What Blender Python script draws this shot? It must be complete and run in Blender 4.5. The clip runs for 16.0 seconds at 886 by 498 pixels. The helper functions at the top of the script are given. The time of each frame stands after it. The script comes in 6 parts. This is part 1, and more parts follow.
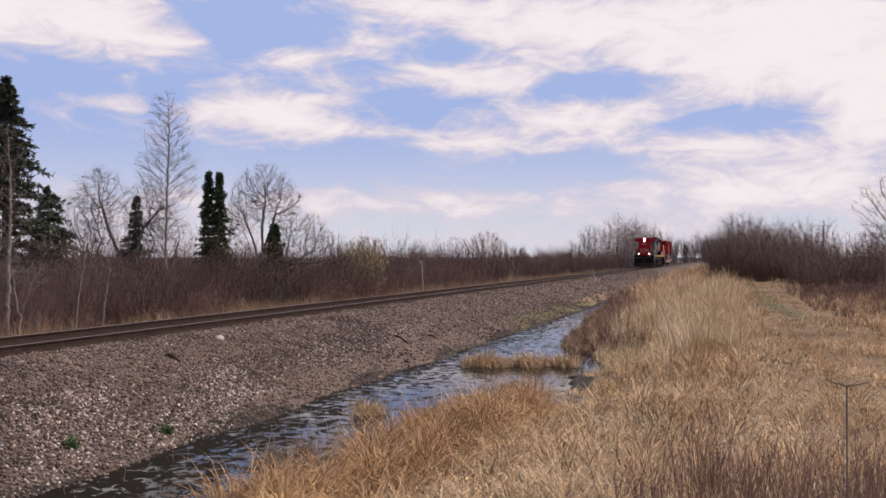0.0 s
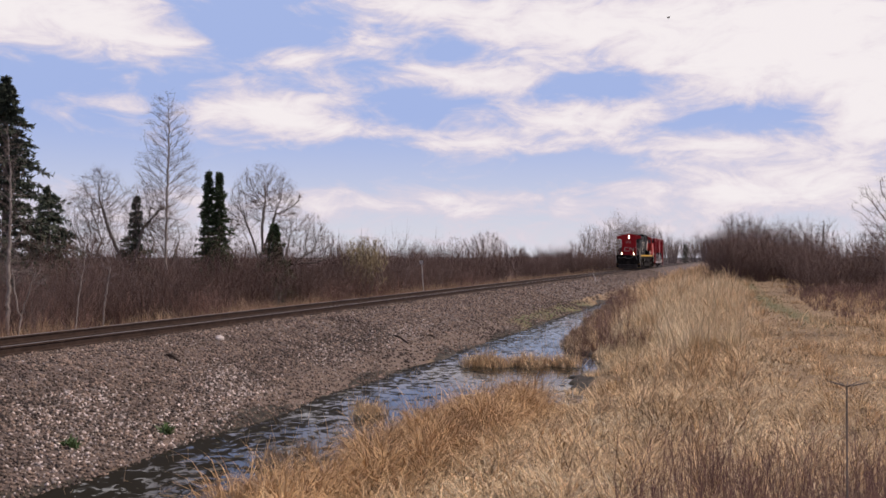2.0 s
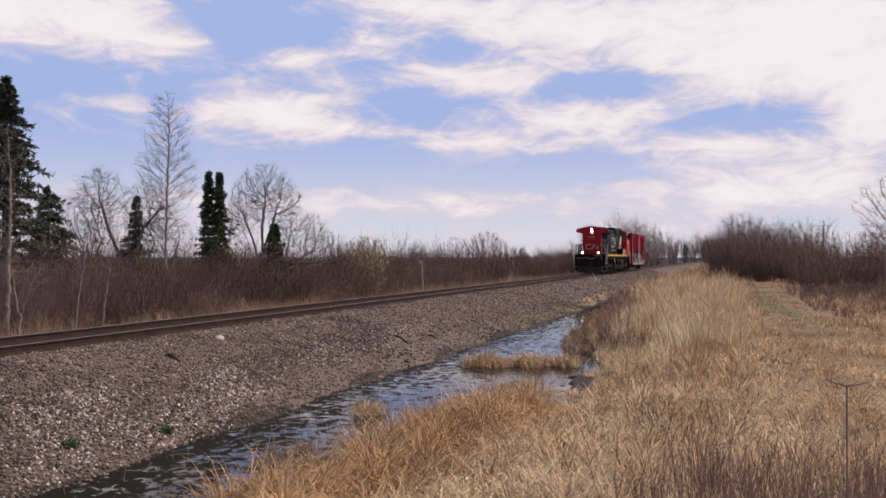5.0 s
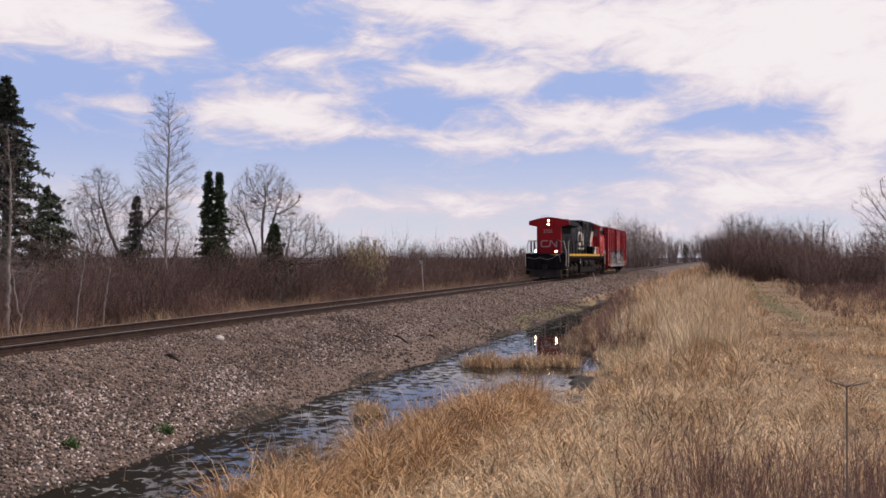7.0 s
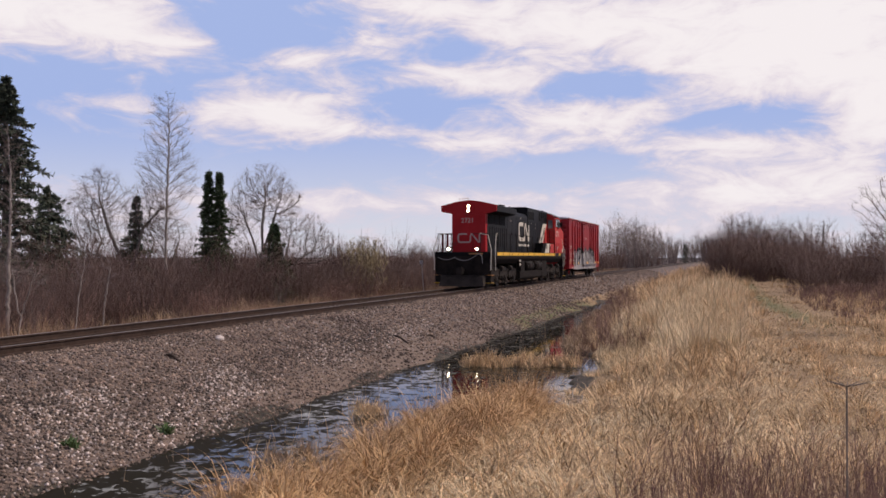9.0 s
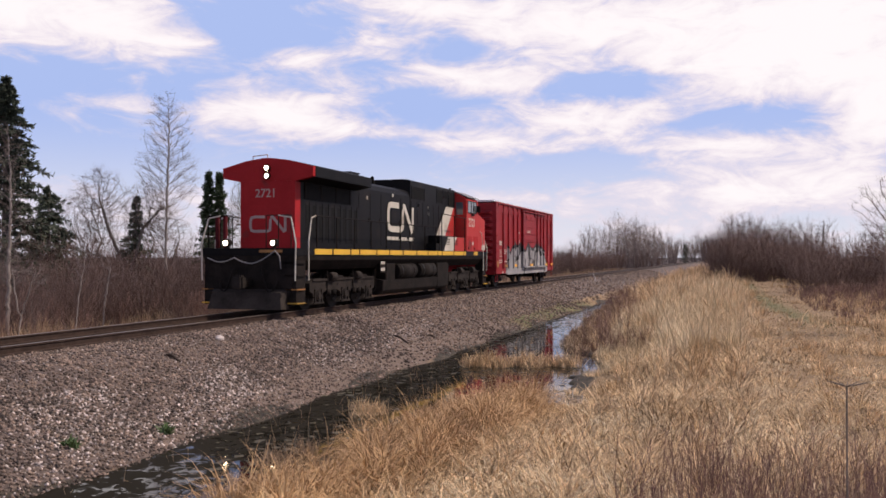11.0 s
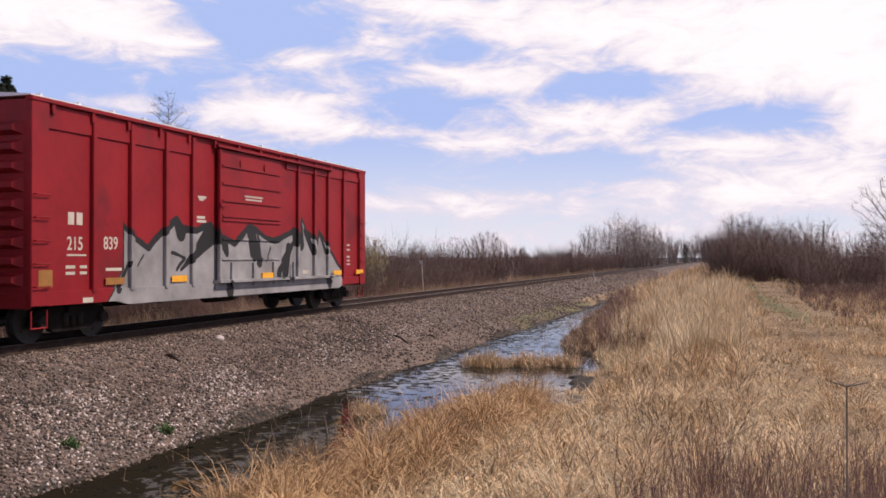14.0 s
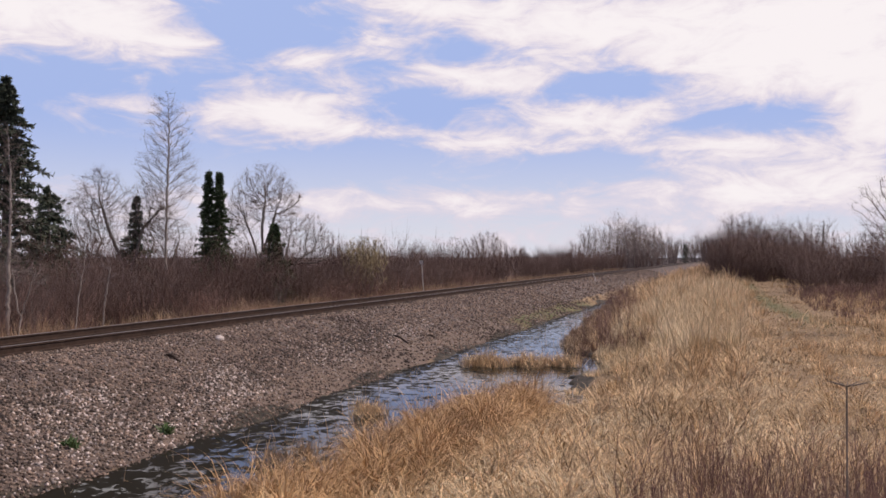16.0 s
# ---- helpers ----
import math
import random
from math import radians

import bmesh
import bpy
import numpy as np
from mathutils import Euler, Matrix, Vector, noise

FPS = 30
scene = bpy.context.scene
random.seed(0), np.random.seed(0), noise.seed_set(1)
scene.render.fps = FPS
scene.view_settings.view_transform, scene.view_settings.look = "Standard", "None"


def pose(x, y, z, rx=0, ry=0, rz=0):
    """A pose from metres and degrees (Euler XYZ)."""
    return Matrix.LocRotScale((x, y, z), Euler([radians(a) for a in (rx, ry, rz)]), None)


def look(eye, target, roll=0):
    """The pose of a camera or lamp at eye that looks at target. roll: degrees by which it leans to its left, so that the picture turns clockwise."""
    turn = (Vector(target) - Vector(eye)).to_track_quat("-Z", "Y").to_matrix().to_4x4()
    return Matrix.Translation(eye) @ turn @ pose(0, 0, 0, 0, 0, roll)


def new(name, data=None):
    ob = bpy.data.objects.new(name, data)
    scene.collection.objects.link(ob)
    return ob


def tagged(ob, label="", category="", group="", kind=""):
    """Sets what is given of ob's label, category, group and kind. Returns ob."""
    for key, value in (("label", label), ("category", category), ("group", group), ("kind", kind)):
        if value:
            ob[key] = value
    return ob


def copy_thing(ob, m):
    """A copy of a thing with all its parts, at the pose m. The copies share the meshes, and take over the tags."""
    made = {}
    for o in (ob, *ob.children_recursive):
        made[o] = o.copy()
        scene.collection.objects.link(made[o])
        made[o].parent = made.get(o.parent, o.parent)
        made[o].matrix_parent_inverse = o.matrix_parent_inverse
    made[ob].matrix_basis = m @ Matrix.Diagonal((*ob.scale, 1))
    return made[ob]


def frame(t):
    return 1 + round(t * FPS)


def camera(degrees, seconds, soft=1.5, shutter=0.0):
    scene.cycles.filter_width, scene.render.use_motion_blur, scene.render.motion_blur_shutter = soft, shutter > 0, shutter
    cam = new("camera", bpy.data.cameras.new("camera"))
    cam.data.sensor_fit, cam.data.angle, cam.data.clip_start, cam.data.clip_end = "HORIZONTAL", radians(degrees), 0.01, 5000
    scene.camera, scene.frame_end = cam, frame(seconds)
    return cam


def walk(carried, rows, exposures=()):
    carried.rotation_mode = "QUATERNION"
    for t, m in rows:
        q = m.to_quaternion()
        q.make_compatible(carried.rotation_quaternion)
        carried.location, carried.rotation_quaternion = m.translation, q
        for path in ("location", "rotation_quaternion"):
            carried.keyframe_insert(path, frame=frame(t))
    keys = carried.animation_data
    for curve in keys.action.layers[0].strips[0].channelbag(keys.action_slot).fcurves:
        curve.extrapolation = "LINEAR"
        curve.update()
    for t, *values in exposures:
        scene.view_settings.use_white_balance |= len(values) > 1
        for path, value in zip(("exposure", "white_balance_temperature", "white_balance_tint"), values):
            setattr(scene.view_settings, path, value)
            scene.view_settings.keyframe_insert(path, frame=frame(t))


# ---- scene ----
# The camera stands on a tripod beside the line. x: across the track to the right, y: along it, z = 0: top of rail.
cam = camera(50.95, 16.0, soft=1.6)
CAM = pose(13.594, 0.0, 1.6435, 90.485, 0.0, 17.594)
walk(cam, [(0.0, CAM), (16.0, CAM)], exposures=[(t, e, 6650, 14.5) for t, e in ((0.0, -0.17), (9.0, -0.16), (11.4, 0.04), (13.0, 0.09), (14.5, 0.0), (16.0, -0.11))])

# ---- light ----
SUN_EL, SUN_AZ = 48.0, 72.0          # azimuth in degrees, clockwise from +y
world = bpy.data.worlds.new("world")
scene.world = world
world.use_nodes = True
wn = world.node_tree.nodes
sky = wn.new("ShaderNodeTexSky")
sky.sky_type = "NISHITA"
sky.sun_disc = False
sky.sun_elevation, sky.sun_rotation = radians(SUN_EL), radians(SUN_AZ)
wn["Background"].inputs["Strength"].default_value = 0.08
world.node_tree.links.new(sky.outputs[0], wn["Background"].inputs["Color"])
sun = new("sun", bpy.data.lights.new("sun", "SUN"))
sun.data.energy, sun.data.angle, sun.data.color = 3.9, radians(1.5), (1.0, 0.90, 0.78)
_d = Vector((math.sin(radians(SUN_AZ)) * math.cos(radians(SUN_EL)), math.cos(radians(SUN_AZ)) * math.cos(radians(SUN_EL)), math.sin(radians(SUN_EL))))
sun.matrix_world = look(_d * 200, (0, 0, 0))


# ---- materials ----
def mat(name, c1, c2, scale=8.0, rough=0.7, metal=0.0, bump=0.0, fine=None, island=0.0, objrand=0.0, spots=None, detail=6.0, spec=0.5):
    """Two colours mixed by noise at two scales, with relief; island / objrand vary the value piece by piece."""
    m = bpy.data.materials.new(name)
    m.use_nodes = True
    nt, nd = m.node_tree, m.node_tree.nodes
    b = nd["Principled BSDF"]
    b.inputs["Roughness"].default_value, b.inputs["Metallic"].default_value, b.inputs["Specular IOR Level"].default_value = rough, metal, spec
    co = nd.new("ShaderNodeTexCoord")
    n1 = nd.new("ShaderNodeTexNoise")
    n1.inputs["Scale"].default_value, n1.inputs["Detail"].default_value = scale, detail
    n2 = nd.new("ShaderNodeTexNoise")
    n2.inputs["Scale"].default_value, n2.inputs["Detail"].default_value = fine or scale * 7.3, 3.0
    for n in (n1, n2):
        nt.links.new(co.outputs["Object"], n.inputs["Vector"])
    add = nd.new("ShaderNodeMath")
    add.operation = "MULTIPLY_ADD"
    add.inputs[1].default_value = 0.45
    nt.links.new(n2.outputs["Fac"], add.inputs[0])
    nt.links.new(n1.outputs["Fac"], add.inputs[2])
    ramp = nd.new("ShaderNodeMapRange")
    ramp.inputs["From Min"].default_value, ramp.inputs["From Max"].default_value = 0.5, 0.95
    nt.links.new(add.outputs[0], ramp.inputs["Value"])
    mix = nd.new("ShaderNodeMix")
    mix.data_type = "RGBA"
    mix.inputs[6].default_value, mix.inputs[7].default_value = (*c1, 1), (*c2, 1)
    nt.links.new(ramp.outputs[0], mix.inputs[0])
    last = mix.outputs[2]
    if spots:                                       # (colour, scale, threshold): stains with a shape of their own
        n3 = nd.new("ShaderNodeTexNoise")
        n3.inputs["Scale"].default_value, n3.inputs["Detail"].default_value = spots[1], 5.0
        nt.links.new(co.outputs["Object"], n3.inputs["Vector"])
        r3 = nd.new("ShaderNodeMapRange")
        r3.inputs["From Min"].default_value, r3.inputs["From Max"].default_value = spots[2], spots[2] + 0.12
        nt.links.new(n3.outputs["Fac"], r3.inputs["Value"])
        m3 = nd.new("ShaderNodeMix")
        m3.data_type = "RGBA"
        m3.inputs[7].default_value = (*spots[0], 1)
        nt.links.new(r3.outputs[0], m3.inputs[0])
        nt.links.new(last, m3.inputs[6])
        last = m3.outputs[2]
    for amount, node, out in ((island, "ShaderNodeNewGeometry", "Random Per Island"), (objrand, "ShaderNodeObjectInfo", "Random")):
        if amount:
            g = nd.new(node)
            r = nd.new("ShaderNodeMapRange")
            r.inputs["To Min"].default_value, r.inputs["To Max"].default_value = 1 - amount, 1 + amount
            nt.links.new(g.outputs[out], r.inputs["Value"])
            hsv = nd.new("ShaderNodeHueSaturation")
            nt.links.new(r.outputs[0], hsv.inputs["Value"])
            nt.links.new(last, hsv.inputs["Color"])
            last = hsv.outputs[0]
    nt.links.new(last, b.inputs["Base Color"])
    if bump:
        bp = nd.new("ShaderNodeBump")
        bp.inputs["Strength"].default_value, bp.inputs["Distance"].default_value = bump, 0.02
        nt.links.new(add.outputs[0], bp.inputs["Height"])
        nt.links.new(bp.outputs[0], b.inputs["Normal"])
    return m


RAIL = mat("rail_steel", (0.024, 0.014, 0.010), (0.055, 0.032, 0.023), 6, 0.75, 0.0, 0.3, spec=0.2)
RAILTOP = mat("polished_rail_head", (0.17, 0.135, 0.115), (0.26, 0.215, 0.19), 5, 0.5, 0.5)
CHIPS = mat("pale_limestone_chips", (0.25, 0.20, 0.175), (0.60, 0.50, 0.455), 3, 0.85, 0, 0.2, island=0.65)
OILSTONE = mat("oily_ballast", (0.03, 0.02, 0.016), (0.075, 0.052, 0.042), 3, 0.85, 0, 0.3, island=0.4)
BIRDGREY = mat("grey_feathers", (0.06, 0.055, 0.055), (0.12, 0.11, 0.11), 9, 0.8)
TIE = mat("tie_wood", (0.026, 0.017, 0.013), (0.07, 0.049, 0.038), 5, 0.9, 0, 0.5, objrand=0.25, spec=0.2)
STONE = mat("ballast_stone", (0.080, 0.054, 0.040), (0.25, 0.176, 0.138), 3, 0.9, 0, 0.3, island=0.72, spots=((0.065, 0.043, 0.034), 0.45, 0.54))
PALESTONE = mat("pale_stone", (0.27, 0.22, 0.195), (0.46, 0.39, 0.355), 3, 0.85, 0, 0.2, island=0.4)
GRASS = mat("dry_grass", (0.44, 0.285, 0.145), (0.74, 0.525, 0.31), 0.35, 0.7, island=0.6, detail=3)
SEDGE = mat("orange_sedge", (0.33, 0.185, 0.085), (0.58, 0.37, 0.185), 0.6, 0.75, island=0.4, detail=3)
GREENGRASS = mat("new_green_grass", (0.12, 0.125, 0.038), (0.22, 0.19, 0.08), 0.5, 0.8, island=0.3, detail=3)
TWIG = mat("brown_twigs", (0.062, 0.033, 0.027), (0.118, 0.068, 0.055), 0.25, 0.85, island=0.35, detail=3)
REDTWIG = mat("reddish_twigs", (0.125, 0.066, 0.052), (0.215, 0.122, 0.095), 0.3, 0.85, island=0.35, detail=3)
GREYTWIG = mat("grey_twigs", (0.105, 0.078, 0.071), (0.18, 0.138, 0.127), 0.3, 0.85, island=0.3, detail=3)
BARK = mat("grey_bark", (0.11, 0.085, 0.072), (0.22, 0.18, 0.155), 3, 0.9, 0, 0.6)
PALEBARK = mat("pale_bark", (0.17, 0.14, 0.125), (0.29, 0.245, 0.22), 3, 0.85, 0, 0.4)
NEEDLE = mat("spruce_needles", (0.027, 0.036, 0.024), (0.075, 0.088, 0.055), 0.8, 0.8, island=0.5, detail=3)
CEDAR = mat("cedar_scales", (0.019, 0.034, 0.011), (0.055, 0.08, 0.027), 0.8, 0.8, island=0.4, detail=3)


PALEGRASS = mat("bleached_grass", (0.55, 0.415, 0.25), (0.76, 0.625, 0.42), 0.5, 0.75, island=0.35, detail=3)
# dark blades: shade between the straw put into colour, and the field's dead weeds
DARKGRASS = mat("gap_shade_and_dead_weeds", (0.10, 0.062, 0.03), (0.22, 0.14, 0.07), 0.6, 0.85, island=0.4, detail=3)
DULLGRASS = mat("dull_grass", (0.25, 0.155, 0.09), (0.38, 0.26, 0.165), 0.5, 0.8, island=0.4, detail=3)
ALGAE = mat("floating_weed", (0.035, 0.026, 0.012), (0.085, 0.065, 0.028), 1.2, 0.6, 0, 0.3, island=0.4)
SPROUT = mat("fresh_leaves", (0.045, 0.085, 0.02), (0.08, 0.13, 0.035), 4, 0.6, island=0.3)
BUDTWIG = mat("yellowish_budding_twigs", (0.20, 0.15, 0.075), (0.32, 0.25, 0.13), 0.4, 0.85, island=0.3, detail=3)
POSTGREY = mat("weathered_post", (0.30, 0.275, 0.26), (0.46, 0.42, 0.40), 4, 0.8, 0, 0.2)


# ---- mesh helpers ----
def mesh_np(name, verts, faces, material, smooth=False):
    """A mesh from arrays: faces all triangles or all quads."""
    verts, faces = np.asarray(verts, np.float32), np.asarray(faces, np.int32)
    me = bpy.data.meshes.new(name)
    k = faces.shape[1]
    me.vertices.add(len(verts))
    me.vertices.foreach_set("co", verts.ravel())
    me.loops.add(faces.size)
    me.loops.foreach_set("vertex_index", faces.ravel())
    me.polygons.add(len(faces))
    me.polygons.foreach_set("loop_start", np.arange(0, faces.size, k, dtype=np.int32))
    me.polygons.foreach_set("loop_total", np.full(len(faces), k, np.int32))
    if smooth:
        me.polygons.foreach_set("use_smooth", np.ones(len(faces), bool))
    me.update(calc_edges=True)
    me.materials.append(material)
    return me


RNG = np.random.default_rng(7)


def smoothstep(a, b, v):
    t = np.clip((v - a) / (b - a), 0, 1)
    return t * t * (3 - 2 * t)


def wave(x, y, seed=0.0):
    """Slow unevenness of the ground, about -1 to 1."""
    return (np.sin(x * 0.9 + y * 0.37 + seed) + np.sin(x * 0.41 - y * 0.83 + 2.1 + seed) + np.sin(x * 1.7 + y * 1.31 + 0.7 * seed)) / 3


# ---- ground ----
WATER_Z = -1.2
ROCK = (2.35, 18.65)
STICKS = [(4.37, 25.19, 0.75, -0.5), (2.96, 15.94, 0.4, -0.2), (4.51, 27.53, 0.35, 0.9)]
SPROUTS = [(4.91, 10.61, .1), (5.16, 12.42, .1)]
MARKER = (-3.3, 49.69)


def pond_right(y):
    """Where the marsh's bank lies on the field's side."""
    return np.interp(y, [0, 8, 14, 20, 24, 30, 40, 54, 60], [7.8, 8.3, 9.4, 10.2, 10.0, 8.5, 7.6, 6.7, 5.6])


def path_x(y):
    """The green middle of the mown path."""
    return np.interp(y, [20, 35, 46, 60, 90], [17.4, 16.1, 15.1, 14.5, 14.0])


def ground_z(x, y):
    x, y = np.asarray(x, float), np.asarray(y, float)
    edge = 5.6 + 0.10 * np.sin(y * 0.55) + 0.12 * np.sin(y * 1.3 + 1)
    z = np.interp(x, [-400, -30, -6, -4.6, -2.1, 2.1], [-1.6, -1.0, -0.95, -0.85, -0.19, -0.19])
    bank = -0.19 + (WATER_Z + 0.19) * np.clip((x - 2.1) / (edge - 2.1), 0, 3) ** 1.12
    bed = WATER_Z - 0.28
    pr = pond_right(y) + 0.3 * np.sin(y * 0.8)
    dry = smoothstep(54, 60, y)
    field = -0.62 + 0.42 * smoothstep(60, 120, y) * smoothstep(24, 10, x)
    rise = (WATER_Z + 0.02) + (field - WATER_Z - 0.02) * smoothstep(0, 3.4, x - pr)
    right = np.maximum(np.maximum(bank, np.minimum(bed + 0.36 * dry, bank + 9)), np.where(x > pr, rise, np.minimum(bed + 0.36 * dry, WATER_Z + (x - pr) * 0.5 + 0.36 * dry)))
    z = np.where(x > 2.1, right, z)
    bump = np.where((x > pr) & (x > 5), 0.07, np.where(x < -3, 0.08, 0.015))
    return z + bump * wave(x, y)


def axis(*spans):
    out = []
    for a, b, step in spans:
        out += list(np.arange(a, b, step))
    return np.array(out + [spans[-1][1]])


def make_ground():
    xs = axis((-3500, -400, 500), (-400, -60, 40), (-60, -12, 4), (-12, 1.5, 0.5), (1.5, 12, 0.16), (12, 30, 0.6), (30, 100, 10), (100, 400, 60), (400, 3500, 500))
    ys = axis((-800, -40, 120), (-40, 4, 4), (4, 30, 0.25), (30, 70, 0.5), (70, 150, 2), (150, 500, 25), (500, 3600, 500))
    X, Y = np.meshgrid(xs, ys)
    Z = ground_z(X, Y)
    n, k = X.shape
    idx = np.arange(n * k).reshape(n, k)
    faces = np.stack([idx[:-1, :-1], idx[:-1, 1:], idx[1:, 1:], idx[1:, :-1]], -1).reshape(-1, 4)
    m = bpy.data.materials.new("ground_soil")
    m.use_nodes = True
    nt, nd = m.node_tree, m.node_tree.nodes
    b = nd["Principled BSDF"]
    b.inputs["Roughness"].default_value = 0.95
    co = nd.new("ShaderNodeTexCoord")

    def nz(scale, detail=5.0):
        q = nd.new("ShaderNodeTexNoise")
        q.inputs["Scale"].default_value, q.inputs["Detail"].default_value = scale, detail
        nt.links.new(co.outputs["Object"], q.inputs["Vector"])
        return q.outputs["Fac"]

    def two(c1, c2, fac, lo=0.35, hi=0.65):
        r = nd.new("ShaderNodeMapRange")
        r.inputs["From Min"].default_value, r.inputs["From Max"].default_value = lo, hi
        nt.links.new(fac, r.inputs["Value"])
        q = nd.new("ShaderNodeMix")
        q.data_type = "RGBA"
        for i, c in ((6, c1), (7, c2)):
            if isinstance(c, tuple):
                q.inputs[i].default_value = (*c, 1)
            else:
                nt.links.new(c, q.inputs[i])
        nt.links.new(r.outputs[0], q.inputs[0])
        return q.outputs[2]

    def mask(name):
        a = nd.new("ShaderNodeAttribute")
        a.attribute_name = name
        q = nd.new("ShaderNodeMath")
        q.operation = "MULTIPLY_ADD"
        q.inputs[1].default_value = 0.5
        nt.links.new(nz(1.6), q.inputs[0])
        nt.links.new(a.outputs["Fac"], q.inputs[2])
        return q.outputs[0]

    gravel = two((0.05, 0.034, 0.027), (0.18, 0.127, 0.104), nz(16, 8))
    gravel = two(gravel, (0.13, 0.093, 0.073), nz(0.55), 0.5, 0.8)
    gravel = two(gravel, (0.155, 0.109, 0.085), mask("sand"), 0.5, 1.1)
    straw = two((0.17, 0.105, 0.055), (0.33, 0.22, 0.12), nz(5))
    straw = two(straw, (0.085, 0.054, 0.04), mask("scrub"), 0.6, 1.0)
    green = two((0.17, 0.135, 0.06), (0.095, 0.105, 0.035), nz(1.2))
    mud = two((0.022, 0.017, 0.012), (0.07, 0.053, 0.036), nz(3))
    c = two(straw, green, mask("green"), 0.55, 0.95)
    c = two(c, gravel, mask("gravel"), 0.6, 0.9)
    c = two(c, mud, mask("mud"), 0.65, 0.95)
    c = two(c, (0.03, 0.021, 0.017), mask("oil"), 0.65, 1.1)
    nt.links.new(c, b.inputs["Base Color"])
    bp = nd.new("ShaderNodeBump")
    bp.inputs["Strength"].default_value, bp.inputs["Distance"].default_value = 0.8, 0.04
    nt.links.new(nz(22, 6), bp.inputs["Height"])
    nt.links.new(bp.outputs[0], b.inputs["Normal"])
    me = mesh_np("ground", np.stack([X, Y, Z], -1).reshape(-1, 3), faces, m, True)
    edge = 5.6
    gr = smoothstep(-3.8, -3.0, X) * smoothstep(edge + 0.5, edge - 0.3, X) * smoothstep(400, 150, Y)
    # a strip of new grass along the far end of the bank and the mown path through the field
    gn = np.maximum(np.exp(-((X - path_x(Y)) / 0.8) ** 2) * smoothstep(26, 38, Y) * 0.68 * smoothstep(110, 70, Y), smoothstep(4.3, 4.9, X) * smoothstep(6.2, 5.6, X) * smoothstep(30, 38, Y) * smoothstep(60, 50, Y) * 0.85)
    gr = gr * (1 - 0.9 * smoothstep(4.3, 4.9, X) * smoothstep(32, 40, Y))
    md = smoothstep(edge - 0.35, edge, X + 0.25 * np.sin(Y)) * smoothstep(0.9, -0.1, X - pond_right(Y)) * smoothstep(90, 60, Y)
    sd = smoothstep(4.2, 4.9, X) * smoothstep(10, 13, Y)
    for name, v in (("gravel", gr), ("green", gn), ("mud", md), ("sand", sd), ("scrub", np.maximum(smoothstep(-6, -9, X), np.maximum(smoothstep(22, 26, X), smoothstep(120, 170, Y)))), ("oil", np.maximum(smoothstep(1.15, 0.7, np.abs(X)), 0.62 * np.exp(-((X - np.interp(Y, [7, 12, 15, 24, 30], [4.4, 4.3, 4.1, 3.8, 3.7])) / 0.55) ** 2) * (0.45 + 0.55 * wave(X * 1.2, Y * 0.7, 4.5)) * smoothstep(33, 26, Y)))):
        at = me.attributes.new(name, "FLOAT", "POINT")
        at.data.foreach_set("value", v.astype(np.float32).ravel())
    return tagged(new("ground", me), "gravel railway bank, dry grass field and marsh bed", "ground", kind="structure")


make_ground()


